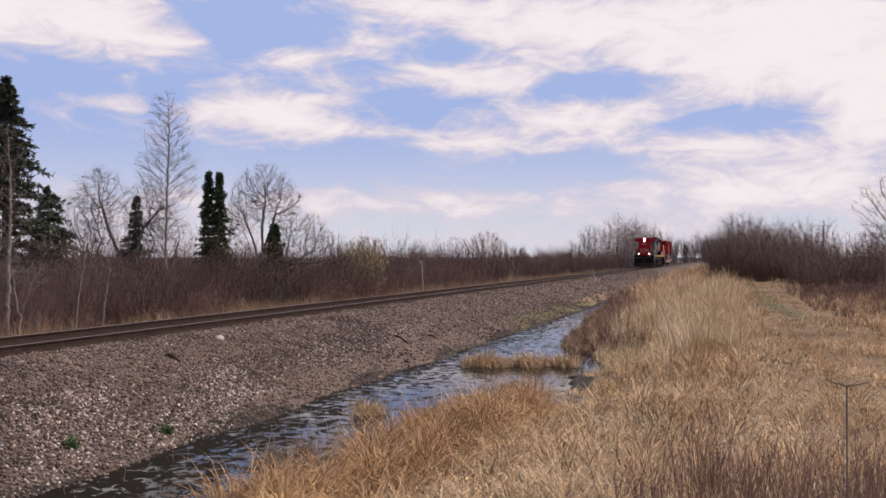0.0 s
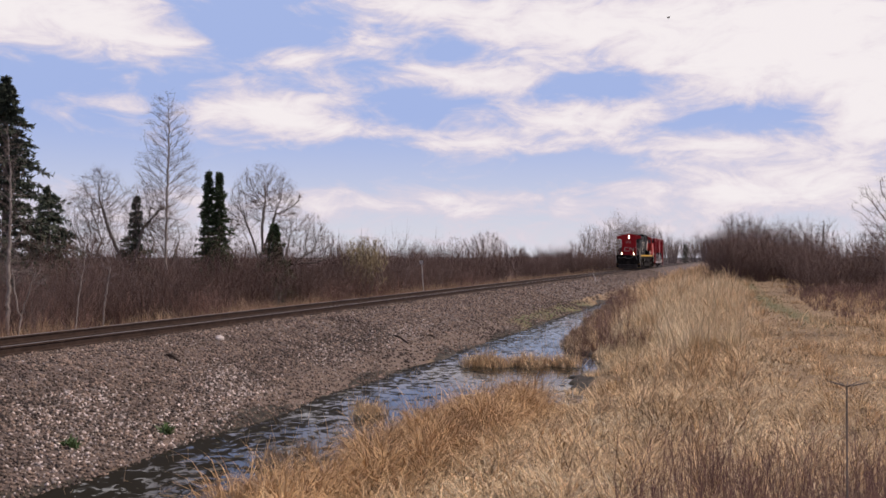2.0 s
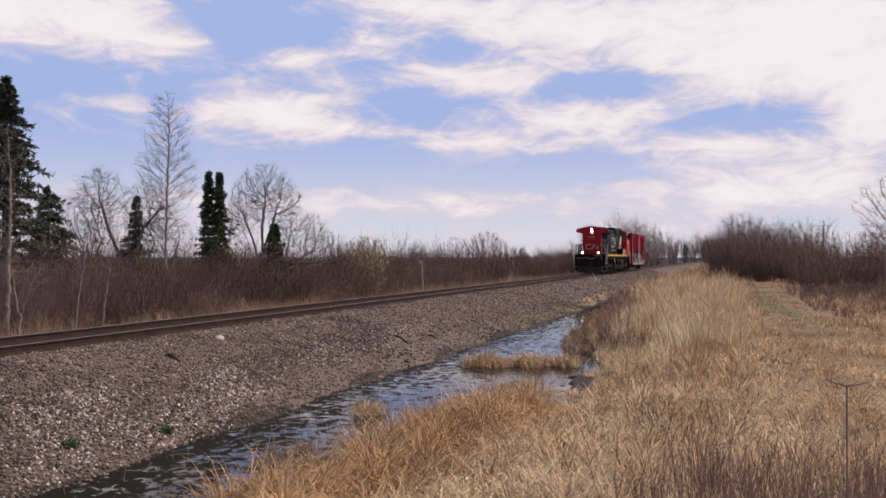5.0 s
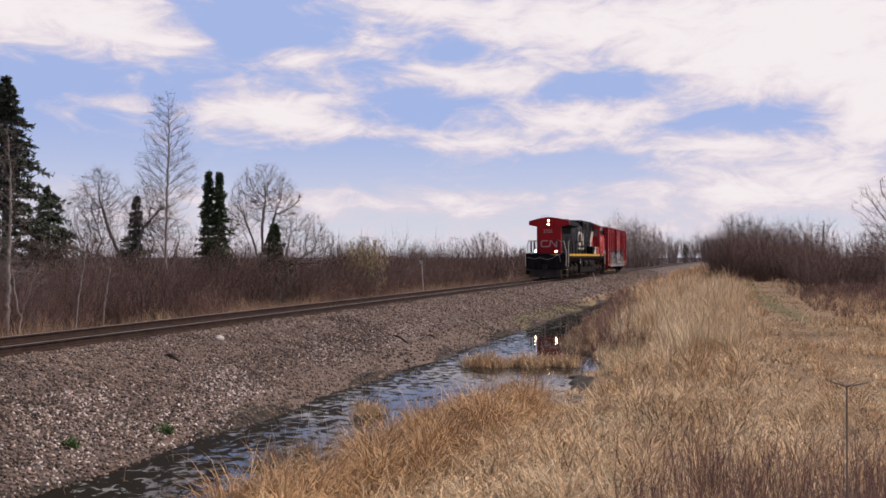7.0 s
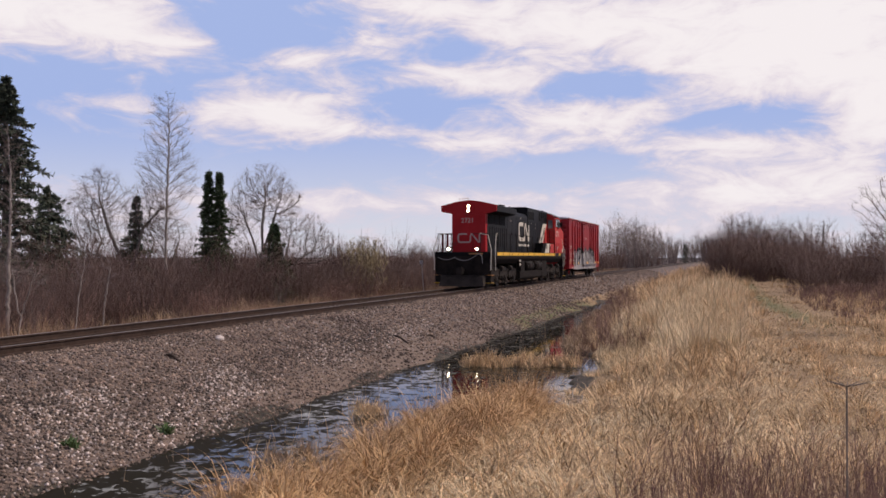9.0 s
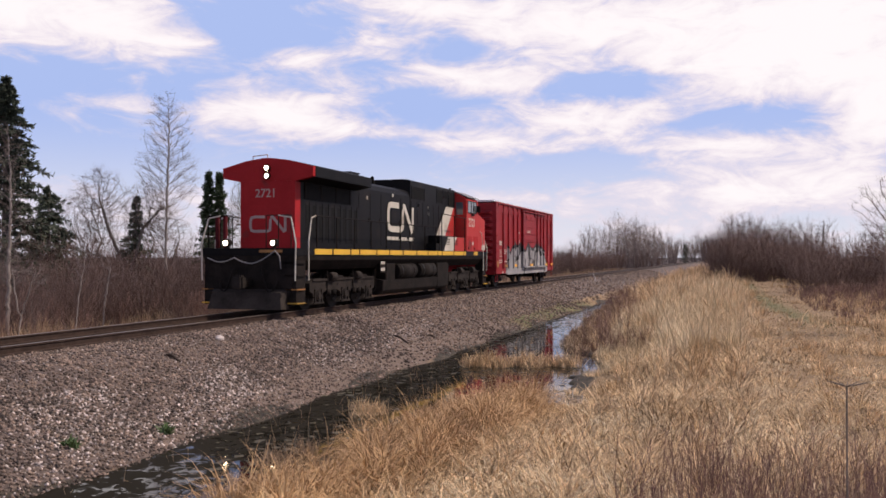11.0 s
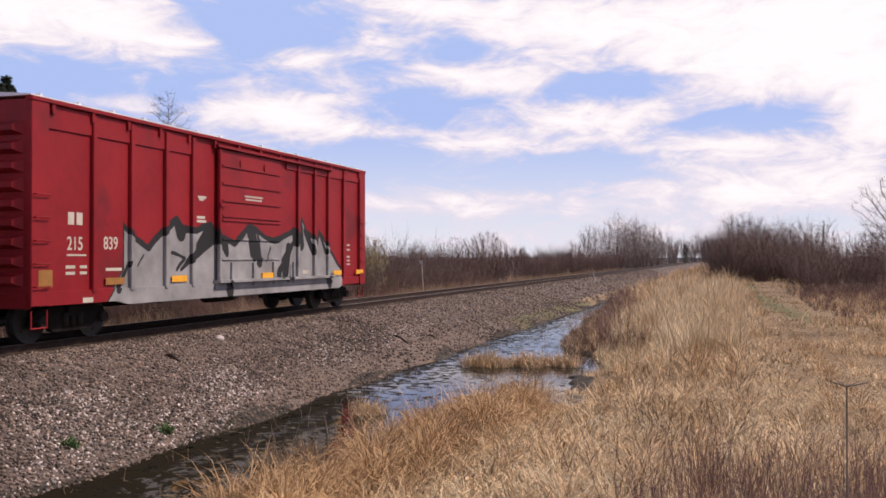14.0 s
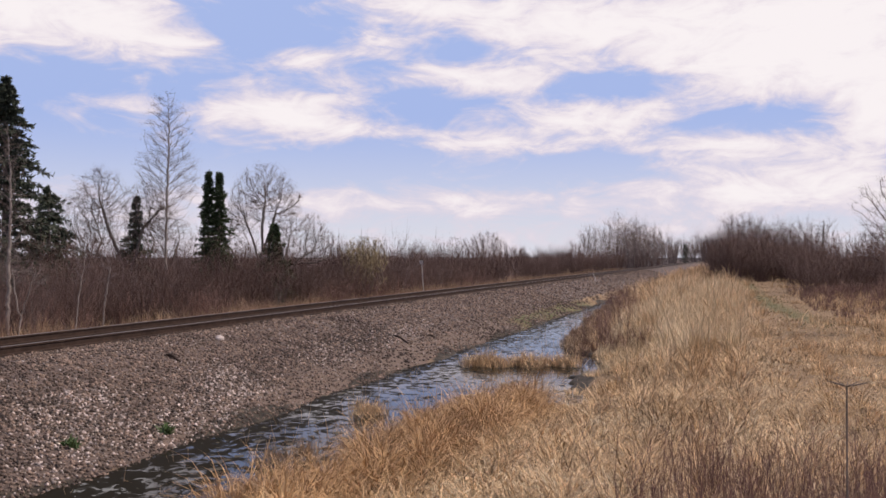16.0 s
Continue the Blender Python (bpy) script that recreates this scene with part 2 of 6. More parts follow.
def make_water():
    m = bpy.data.materials.new("marsh_water")
    m.use_nodes = True
    nt, nd = m.node_tree, m.node_tree.nodes
    b = nd["Principled BSDF"]
    b.inputs["Base Color"].default_value = (0.018, 0.016, 0.012, 1)
    b.inputs["Roughness"].default_value = 0.05
    b.inputs["IOR"].default_value = 1.33
    co = nd.new("ShaderNodeTexCoord")
    n1 = nd.new("ShaderNodeTexNoise")
    n1.inputs["Scale"].default_value, n1.inputs["Detail"].default_value = 5.0, 3.0
    mp = nd.new("ShaderNodeMapping")
    mp.inputs["Scale"].default_value = (1.0, 0.5, 1.0)
    nt.links.new(co.outputs["Object"], mp.inputs["Vector"])
    nt.links.new(mp.outputs[0], n1.inputs["Vector"])
    bp = nd.new("ShaderNodeBump")
    bp.inputs["Strength"].default_value, bp.inputs["Distance"].default_value = 0.07, 0.01
    nt.links.new(n1.outputs["Fac"], bp.inputs["Height"])
    nt.links.new(bp.outputs[0], b.inputs["Normal"])
    n2 = nd.new("ShaderNodeTexNoise")                    # scum and sunken weed showing through
    n2.inputs["Scale"].default_value, n2.inputs["Detail"].default_value, n2.inputs["Roughness"].default_value = 3.4, 9.0, 0.66
    n2.inputs["Distortion"].default_value = 0.8
    nt.links.new(co.outputs["Object"], n2.inputs["Vector"])
    r2 = nd.new("ShaderNodeMapRange")
    r2.inputs["From Min"].default_value, r2.inputs["From Max"].default_value = 0.535, 0.575
    sx = nd.new("ShaderNodeSeparateXYZ")
    nt.links.new(co.outputs["Object"], sx.inputs[0])
    shoal = nd.new("ShaderNodeMapRange")                # weed grows thicker over the shallows below the bank
    shoal.inputs["From Min"].default_value, shoal.inputs["From Max"].default_value = 7.4, 5.5
    shoal.inputs["To Min"].default_value, shoal.inputs["To Max"].default_value = 0.0, 0.11
    nt.links.new(sx.outputs["X"], shoal.inputs["Value"])
    sm = nd.new("ShaderNodeMath")
    nt.links.new(n2.outputs["Fac"], sm.inputs[0])
    nt.links.new(shoal.outputs[0], sm.inputs[1])
    near = nd.new("ShaderNodeMapRange")
    near.inputs["From Min"].default_value, near.inputs["From Max"].default_value = 15.5, 9.5
    near.inputs["To Min"].default_value, near.inputs["To Max"].default_value = 0.0, 0.05
    nt.links.new(sx.outputs["Y"], near.inputs["Value"])
    sm2 = nd.new("ShaderNodeMath")
    nt.links.new(sm.outputs[0], sm2.inputs[0])
    nt.links.new(near.outputs[0], sm2.inputs[1])
    nt.links.new(sm2.outputs[0], r2.inputs["Value"])
    weed = nd.new("ShaderNodeBsdfPrincipled")
    weed.inputs["Base Color"].default_value, weed.inputs["Roughness"].default_value = (0.016, 0.0125, 0.0065, 1), 0.7
    weed.inputs["Specular IOR Level"].default_value = 0.04
    mx = nd.new("ShaderNodeMixShader")
    nt.links.new(r2.outputs[0], mx.inputs[0])
    nt.links.new(b.outputs[0], mx.inputs[1])
    nt.links.new(weed.outputs[0], mx.inputs[2])
    nt.links.new(mx.outputs[0], nd["Material Output"].inputs["Surface"])
    v, f = [], []
    for y in np.arange(-6, 62, 1.0):
        v += [(4.8, y, WATER_Z), (11.0, y, WATER_Z)]
    for i in range(len(v) // 2 - 1):
        f.append((2 * i, 2 * i + 1, 2 * i + 3, 2 * i + 2))
    return tagged(new("water", mesh_np("water", v, f, m)), "still dark marsh water mirroring the sky", "water", kind="structure")


make_water()


# ---- sky ----
def make_sky():
    """A far ring of sky with broken cloud; the open top lies above it."""
    R = 3400.0
    us, es = np.arange(-180, 181, 1.0), np.arange(-1.5, 43.1, 0.5)
    U, E = np.meshgrid(us, es)
    az = np.radians(U - 17.594)
    el = np.radians(E)
    P = np.stack([np.sin(az) * np.cos(el) * R, np.cos(az) * np.cos(el) * R, np.sin(el) * R], -1)
    n, k = U.shape
    idx = np.arange(n * k).reshape(n, k)
    faces = np.stack([idx[:-1, :-1], idx[1:, :-1], idx[1:, 1:], idx[:-1, 1:]], -1).reshape(-1, 4)
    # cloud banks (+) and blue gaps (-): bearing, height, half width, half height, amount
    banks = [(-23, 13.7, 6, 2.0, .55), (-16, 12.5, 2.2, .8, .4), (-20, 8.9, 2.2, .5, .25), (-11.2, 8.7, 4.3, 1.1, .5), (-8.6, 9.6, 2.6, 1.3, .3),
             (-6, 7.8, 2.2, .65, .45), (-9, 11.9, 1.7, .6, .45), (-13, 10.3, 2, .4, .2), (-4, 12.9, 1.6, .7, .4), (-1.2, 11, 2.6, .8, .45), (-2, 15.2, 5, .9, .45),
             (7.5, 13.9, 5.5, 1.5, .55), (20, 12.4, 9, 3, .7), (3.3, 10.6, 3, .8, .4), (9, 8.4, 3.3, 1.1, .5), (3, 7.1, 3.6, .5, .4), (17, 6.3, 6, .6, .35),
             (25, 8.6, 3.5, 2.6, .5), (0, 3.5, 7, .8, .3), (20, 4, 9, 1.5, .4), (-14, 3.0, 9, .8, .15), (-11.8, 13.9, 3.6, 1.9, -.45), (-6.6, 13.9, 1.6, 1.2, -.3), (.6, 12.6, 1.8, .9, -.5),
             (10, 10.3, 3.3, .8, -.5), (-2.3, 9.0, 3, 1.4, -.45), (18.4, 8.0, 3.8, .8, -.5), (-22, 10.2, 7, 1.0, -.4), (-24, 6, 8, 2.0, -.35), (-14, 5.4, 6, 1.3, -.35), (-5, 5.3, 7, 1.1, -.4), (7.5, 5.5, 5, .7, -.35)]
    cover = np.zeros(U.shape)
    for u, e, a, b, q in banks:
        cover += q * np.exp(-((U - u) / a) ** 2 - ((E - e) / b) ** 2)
    m = bpy.data.materials.new("cloudy_sky")
    m.use_nodes = True
    nt, nd = m.node_tree, m.node_tree.nodes
    nd.remove(nd["Principled BSDF"])
    em = nd.new("ShaderNodeEmission")
    nt.links.new(em.outputs[0], nd["Material Output"].inputs["Surface"])
    uv = nd.new("ShaderNodeAttribute")
    uv.attribute_name = "bearing"
    cv = nd.new("ShaderNodeAttribute")
    cv.attribute_name = "cover"
    mp = nd.new("ShaderNodeMapping")
    mp.inputs["Scale"].default_value = (0.13, 0.34, 1.0)
    mp.inputs["Location"].default_value = (3.3, 1.7, 0.4)
    nt.links.new(uv.outputs["Vector"], mp.inputs["Vector"])

    def nz(scale, detail, rough, dist):
        q = nd.new("ShaderNodeTexNoise")
        q.inputs["Scale"].default_value, q.inputs["Detail"].default_value = scale, detail
        q.inputs["Roughness"].default_value, q.inputs["Distortion"].default_value = rough, dist
        nt.links.new(mp.outputs[0], q.inputs["Vector"])
        return q.outputs["Fac"]

    def math_(op, a, b):
        q = nd.new("ShaderNodeMath")
        q.operation = op
        for i, v in ((0, a), (1, b)):
            if isinstance(v, (int, float)):
                q.inputs[i].default_value = v
            else:
                nt.links.new(v, q.inputs[i])
        return q.outputs[0]

    def mixc(fac, lo, hi, a, b):
        r = nd.new("ShaderNodeMapRange")
        r.interpolation_type = "SMOOTHSTEP"
        r.inputs["From Min"].default_value, r.inputs["From Max"].default_value = lo, hi
        nt.links.new(fac, r.inputs["Value"])
        q = nd.new("ShaderNodeMix")
        q.data_type = "RGBA"
        for i, c in ((6, a), (7, b)):
            if isinstance(c, tuple):
                q.inputs[i].default_value = (*c, 1)
            else:
                nt.links.new(c, q.inputs[i])
        nt.links.new(r.outputs[0], q.inputs[0])
        return q.outputs[2]

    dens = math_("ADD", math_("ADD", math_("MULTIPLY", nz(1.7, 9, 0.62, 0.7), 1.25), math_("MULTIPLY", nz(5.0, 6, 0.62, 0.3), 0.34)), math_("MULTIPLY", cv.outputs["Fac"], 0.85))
    sep = nd.new("ShaderNodeSeparateXYZ")
    nt.links.new(uv.outputs["Vector"], sep.inputs[0])
    blue = mixc(sep.outputs["Y"], 0.0, 9.0, (0.735, 0.77, 0.85), (0.40, 0.53, 0.875))
    puff = mixc(dens, 0.80, 1.3, (0.80, 0.735, 0.82), (0.99, 0.965, 0.975))
    col = mixc(dens, 0.62, 1.08, blue, puff)
    nt.links.new(col, em.inputs["Color"])
    em.inputs["Strength"].default_value = 1.0
    me = mesh_np("sky", P.reshape(-1, 3), faces, m, True)
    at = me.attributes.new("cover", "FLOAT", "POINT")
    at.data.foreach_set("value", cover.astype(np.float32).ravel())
    at = me.attributes.new("bearing", "FLOAT_VECTOR", "POINT")
    at.data.foreach_set("vector", np.stack([U, E, 0 * U], -1).astype(np.float32).ravel())
    ob = tagged(new("backdrop", me), "pale blue spring sky with drifting broken clouds", "sky", kind="structure")
    ob.location = (13.594, 0, 1.64)
    return ob


SKY = make_sky()


# ---- track ----
def bm_box(bm, x0, x1, y0, y1, z0, z1, mi=0):
    vs = [bm.verts.new(p) for p in ((x0, y0, z0), (x1, y0, z0), (x1, y1, z0), (x0, y1, z0), (x0, y0, z1), (x1, y0, z1), (x1, y1, z1), (x0, y1, z1))]
    for f in ((0, 3, 2, 1), (4, 5, 6, 7), (0, 1, 5, 4), (1, 2, 6, 5), (2, 3, 7, 6), (3, 0, 4, 7)):
        bm.faces.new([vs[i] for i in f]).material_index = mi
    return vs


def obj(name, bm, *mats):
    me = bpy.data.meshes.new(name)
    bmesh.ops.recalc_face_normals(bm, faces=bm.faces)
    bm.to_mesh(me)
    bm.free()
    for m in mats:
        me.materials.append(m)
    return new(name, me)


def extrude_y(bm, prof, y0, y1, mi=0, cap=True):
    """A profile (x, z), counter-clockwise, run from y0 to y1."""
    a = [bm.verts.new((x, y0, z)) for x, z in prof]
    b = [bm.verts.new((x, y1, z)) for x, z in prof]
    n = len(prof)
    for i in range(n):
        bm.faces.new((a[i], a[(i + 1) % n], b[(i + 1) % n], b[i])).material_index = mi
    if cap:
        bm.faces.new(a[::-1]).material_index = mi
        bm.faces.new(b).material_index = mi


def make_track():
    prof = [(-.07, -.17), (.07, -.17), (.07, -.155), (.012, -.135), (.012, -.05), (.036, -.035), (.036, -.004), (-.036, -.004), (-.036, -.035), (-.012, -.05), (-.012, -.135), (-.07, -.155)]
    for sx in (-0.7525, 0.7525):
        bm = bmesh.new()
        for y in range(-60, 460, 20):
            extrude_y(bm, [(sx + a, b) for a, b in prof], y, y + 19.99)
        r = tagged(obj("rail", bm, RAIL), "brown rusted steel rail with a shiny worn top", "rail", "rails of the line", "structure")
        bm = bmesh.new()
        extrude_y(bm, [(sx - .036, -.004), (sx + .036, -.004), (sx + .028, 0), (sx - .028, 0)], -60, 460)
        head = obj("rail_head", bm, RAILTOP)
        head.parent = r
    rng = np.random.default_rng(5)
    bm = bmesh.new()
    bm_box(bm, -1.3, 1.3, -.11, .11, -.36, -.185)
    bmesh.ops.bevel(bm, geom=bm.edges[:], offset=.012, segments=1, affect="EDGES")
    first = tagged(obj("railway_tie", bm, TIE), "dark weathered wooden railway tie in gravel", "railway tie", "ties of the line", "structure")
    first.matrix_basis = pose(0, -4, 0)
    for i in range(1, 240):
        copy_thing(first, pose(rng.normal(0, .02), -4 + i * .52 + rng.normal(0, .015), rng.normal(0, .004), 0, 0, rng.normal(0, .7)))


make_track()


# ---- plants ----
def tubes(p, r, sides=3):
    """Tapering tubes: p (n, k, 3) centre lines, r (n, k) radii. Vertices and triangles."""
    n, k, _ = p.shape
    d = np.gradient(p, axis=1)
    d /= np.linalg.norm(d, axis=2, keepdims=True) + 1e-9
    ref = np.where(np.abs(d[..., 2:]) > 0.8, np.array([1.0, 0, 0]), np.array([0, 0, 1.0]))
    a = np.cross(d, ref)
    a /= np.linalg.norm(a, axis=2, keepdims=True) + 1e-9
    b = np.cross(d, a)
    ang = np.arange(sides) * 2 * np.pi / sides
    v = p[:, :, None] + r[:, :, None, None] * (np.cos(ang)[:, None] * a[:, :, None] + np.sin(ang)[:, None] * b[:, :, None])
    idx = np.arange(n * k * sides).reshape(n, k, sides)
    nxt = np.roll(idx, -1, axis=2)
    q = np.stack([idx[:, :-1], nxt[:, :-1], nxt[:, 1:], idx[:, 1:]], -1).reshape(-1, 4)
    return v.reshape(-1, 3), np.concatenate([q[:, :3], q[:, [0, 2, 3]]])


def shoots(a, b, r):
    """Fine twigs: three-sided cones from a to the tip b."""
    n = len(a)
    d = unit(b - a)
    u = unit(np.cross(d, np.where(np.abs(d[:, 2:]) > 0.8, np.array([1.0, 0, 0]), np.array([0, 0, 1.0]))))
    w = np.cross(d, u)
    r = np.broadcast_to(r, (n,))[:, None]
    v = np.stack([a + u * r, a + (-0.5 * u + 0.87 * w) * r, a + (-0.5 * u - 0.87 * w) * r, b], 1).reshape(-1, 3)
    o = np.arange(n)[:, None] * 4
    return v, np.concatenate([o + np.array(f) for f in ((0, 1, 3), (1, 2, 3), (2, 0, 3))])


def join(*sets):
    vs, fs, o = [], [], 0
    for v, f in sets:
        vs.append(v)
        fs.append(f + o)
        o += len(v)
    return np.concatenate(vs), np.concatenate(fs)


def unit(v):
    return v / (np.linalg.norm(v, axis=-1, keepdims=True) + 1e-9)


def twigs(base, height, per, spread=0.45, rad=0.012, side=2, rng=RNG, low=0.1):
    """Brushy shrubs of bare twigs at base (n, 3): leaning stems with finer side twigs."""
    n = len(base)
    b = np.repeat(base, per, 0)
    h = np.repeat(height, per) * rng.uniform(0.45, 0.88, n * per)
    m = n * per
    th = rng.uniform(0, 2 * np.pi, m)
    out = np.stack([np.cos(th), np.sin(th), 0 * th], -1)
    lean = rng.uniform(0.05, spread, m)[:, None]
    p0 = b + out * rng.uniform(0, 0.35, m)[:, None] * h[:, None] * 0.4
    d = unit(out * lean + np.array([0, 0, 1.0]) + rng.normal(0, 0.08, (m, 3)))
    p1 = p0 + d * h[:, None] * 0.5
    p2 = p1 + unit(d + rng.normal(0, 0.16, (m, 3)) + out * lean * 0.3) * h[:, None] * 0.5
    r = rad * rng.uniform(0.6, 1.3, m)
    sets = [tubes(np.stack([p0, p1, p2], 1), np.stack([r * 1.2, r * 0.75, r * 0.3], 1))]
    for _ in range(side):
        f = rng.uniform(low, 1.0, m)[:, None]
        q0 = np.where(f < 0.5, p0 + (p1 - p0) * f * 2, p1 + (p2 - p1) * (f * 2 - 1))
        e = unit(d + rng.normal(0, 0.5, (m, 3)))
        ln = (h * rng.uniform(0.14, 0.4, m))[:, None]
        q1 = q0 + unit(e + np.array([0, 0, 0.15])) * ln
        sets.append(shoots(q0, q1, r * 0.62))
    return join(*sets)


def stuff(name, vf, material, label, category):
    return tagged(new(name, mesh_np(name, vf[0], vf[1], material)), label, category, kind="stuff")


def scatter(n, x0, x1, y0, y1, rng=RNG):
    x, y = rng.uniform(x0, x1, n), rng.uniform(y0, y1, n)
    return x, y


def on_ground(x, y, sink=0.03):
    return np.stack([x, y, ground_z(x, y) - sink], -1)


def humps(x, y, lo, hi, seed=0.0):
    """Heights that swell and sink over a few metres, as brush does."""
    return lo + (hi - lo) * np.clip(0.5 + 0.8 * wave(x * 0.55, y * 0.35, seed), 0, 1)


def left_thickets():
    """Bare brush behind the line, growing paler and taller away from it."""
    rng = np.random.default_rng(11)
    for (n, x0, x1, y0, y1, h0, h1, per, rad, mt, nm) in (
            (360, -12.5, -7.4, 17, 75, 2.1, 3.4, 20, 0.0085, TWIG, "brown brush thicket"),
            (250, -20, -12, 20, 110, 2.8, 4.2, 14, 0.012, TWIG, "dark brown bare brush"),
            (230, -16, -6.5, 75, 170, 2.7, 4.0, 12, 0.017, TWIG, "far brown bare brush"),
            (150, -48, -20, 30, 130, 3.0, 4.6, 11, 0.022, TWIG, "dense brown bare brush"),
            (200, -9.5, -5.8, 18, 90, 0.8, 2.0, 15, 0.006, REDTWIG, "low reddish brush"),
            (90, -14, -7.4, 17, 70, 1.6, 3.2, 12, 0.006, GREYTWIG, "grey bare brush")):
        x, y = scatter(n, x0, x1, y0, y1, rng)
        vf = twigs(on_ground(x, y), 1.22 * humps(x, y, h0, h1, x0) * rng.uniform(0.85, 1.12, n), per, 0.75, rad, 6, rng)
        stuff("thicket", vf, mt, nm + " along the railway line", "brush")


left_thickets()


def right_thickets():
    rng = np.random.default_rng(12)
    x, y = scatter(120, 11.2, 20.5, 84, 104, rng)
    h = rng.uniform(3.9, 5.6, 120) * np.interp(x, [11.2, 12, 13.2, 15, 17, 20.5], [0.55, 0.9, 1.05, 0.95, 0.74, 0.6])
    stuff("thicket", twigs(on_ground(x, y), h * 1.1, 16, 0.7, 0.014, 12, rng, 0.2), TWIG, "tall brown bare willow thicket in the field", "brush")
    x, y = scatter(44, 13, 21.5, 104, 125, rng)
    stuff("thicket", twigs(on_ground(x, y), rng.uniform(5.2, 7.4, 44), 10, 0.4, 0.014, 22, rng, 0.35), GREYTWIG, "grey bare saplings behind the thicket", "brush")
    x, y = scatter(140, 17.5, 31, 60, 86, rng)
    stuff("thicket", twigs(on_ground(x, y), humps(x, y, 3.5, 4.8, 1), 16, 0.75, 0.012, 11, rng), TWIG, "dark bare brush at the edge of the field", "brush")
    x, y = scatter(200, 16.6, 24, 36, 68, rng)
    stuff("thicket", twigs(on_ground(x, y), humps(x, y, 0.6, 1.4, 4) * np.interp(x, [16.6, 21], [0.55, 1.2]), 16, 0.8, 0.007, 6, rng), REDTWIG, "low reddish dogwood brush by the path", "brush")
    x, y = scatter(60, 21.5, 28, 44, 62, rng)
    stuff("thicket", twigs(on_ground(x, y), humps(x, y, 2.6, 3.9, 4), 18, 0.8, 0.009, 11, rng), TWIG, "tall dark bare brush by the path", "brush")


right_thickets()


def far_woods():
    """Woods of bare trees where the line vanishes."""
    rng = np.random.default_rng(13)
    for (n, x0, x1, y0, y1, h0, h1, per, rad, mt) in ((60, -18, -7, 165, 320, 8.5, 14.5, 8, 0.030, GREYTWIG), (90, -20, -6.5, 150, 260, 3, 6, 11, 0.022, TWIG), (80, -16, 16, 330, 450, 9, 13, 8, 0.055, GREYTWIG), (50, -60, -24, 150, 260, 3.5, 5.8, 9, 0.035, TWIG), (70, -140, -40, 90, 260, 3.2, 4.8, 9, 0.032, TWIG)):
        x, y = scatter(n, x0, x1, y0, y1, rng)
        h = rng.uniform(h0, h1, n)
        if h1 == 14.5:
            b = (x - 13.6) / y
            h = h * np.interp(b, [-0.19, -0.165, -0.12, -0.09, -0.07], [0.4, 0.6, 1.0, 1.0, 0.9])
        stuff("far_woods", twigs(on_ground(x, y), h, per, 0.3, rad, 16, rng, 0.3), mt, "far grey-brown leafless woods along the line", "woods")


far_woods()


def blades(base, height, width, lean, rng=RNG, droop=0.35, curl=False, th=None):
    """Grass blades of two or, curled over, three bent segments, tapering to a point."""
    n = len(base)
    if th is None:
        th = rng.uniform(0, 2 * np.pi, n)
    out = np.stack([np.cos(th), np.sin(th), 0 * th], -1) * lean[:, None]
    ph = rng.uniform(0, 2 * np.pi, n)
    w = np.stack([np.cos(ph), np.sin(ph), 0 * ph], -1) * (width * 0.5)[:, None]
    fall = np.array([0, 0, 1.0]) * (droop * np.clip(lean, 0, 1.6))[:, None]
    d = unit(out + np.array([0, 0, 1.0]))
    k = 3 if curl else 2
    pts = [base]
    for j in range(k):
        pts.append(pts[-1] + d * (height * (1.05 / k))[:, None])
        d = unit(d + out * 0.8 + rng.normal(0, 0.2, (n, 3)) - fall)
    rows = [base - w, base + w]
    for j in range(1, k):
        rows += [pts[j] - w * (1 - 0.2 * j), pts[j] + w * (1 - 0.2 * j)]
    v = np.stack(rows + [pts[k]], 1).reshape(-1, 3)
    o = np.arange(n)[:, None] * (2 * k + 1)
    f = []
    for j in range(k - 1):
        f += [o + np.array([2 * j, 2 * j + 1, 2 * j + 3]), o + np.array([2 * j, 2 * j + 3, 2 * j + 2])]
    f.append(o + np.array([2 * k - 2, 2 * k - 1, 2 * k]))
    return v, np.concatenate(f)


def in_view(x, y, pad=1.5):
    """The stretch of land before the tripod."""
    u = (x - 13.594) * 0.953 + y * 0.302
    d = -(x - 13.594) * 0.302 + y * 0.953
    return (d > 4.5) & (np.abs(u) < d * 0.485 + pad)


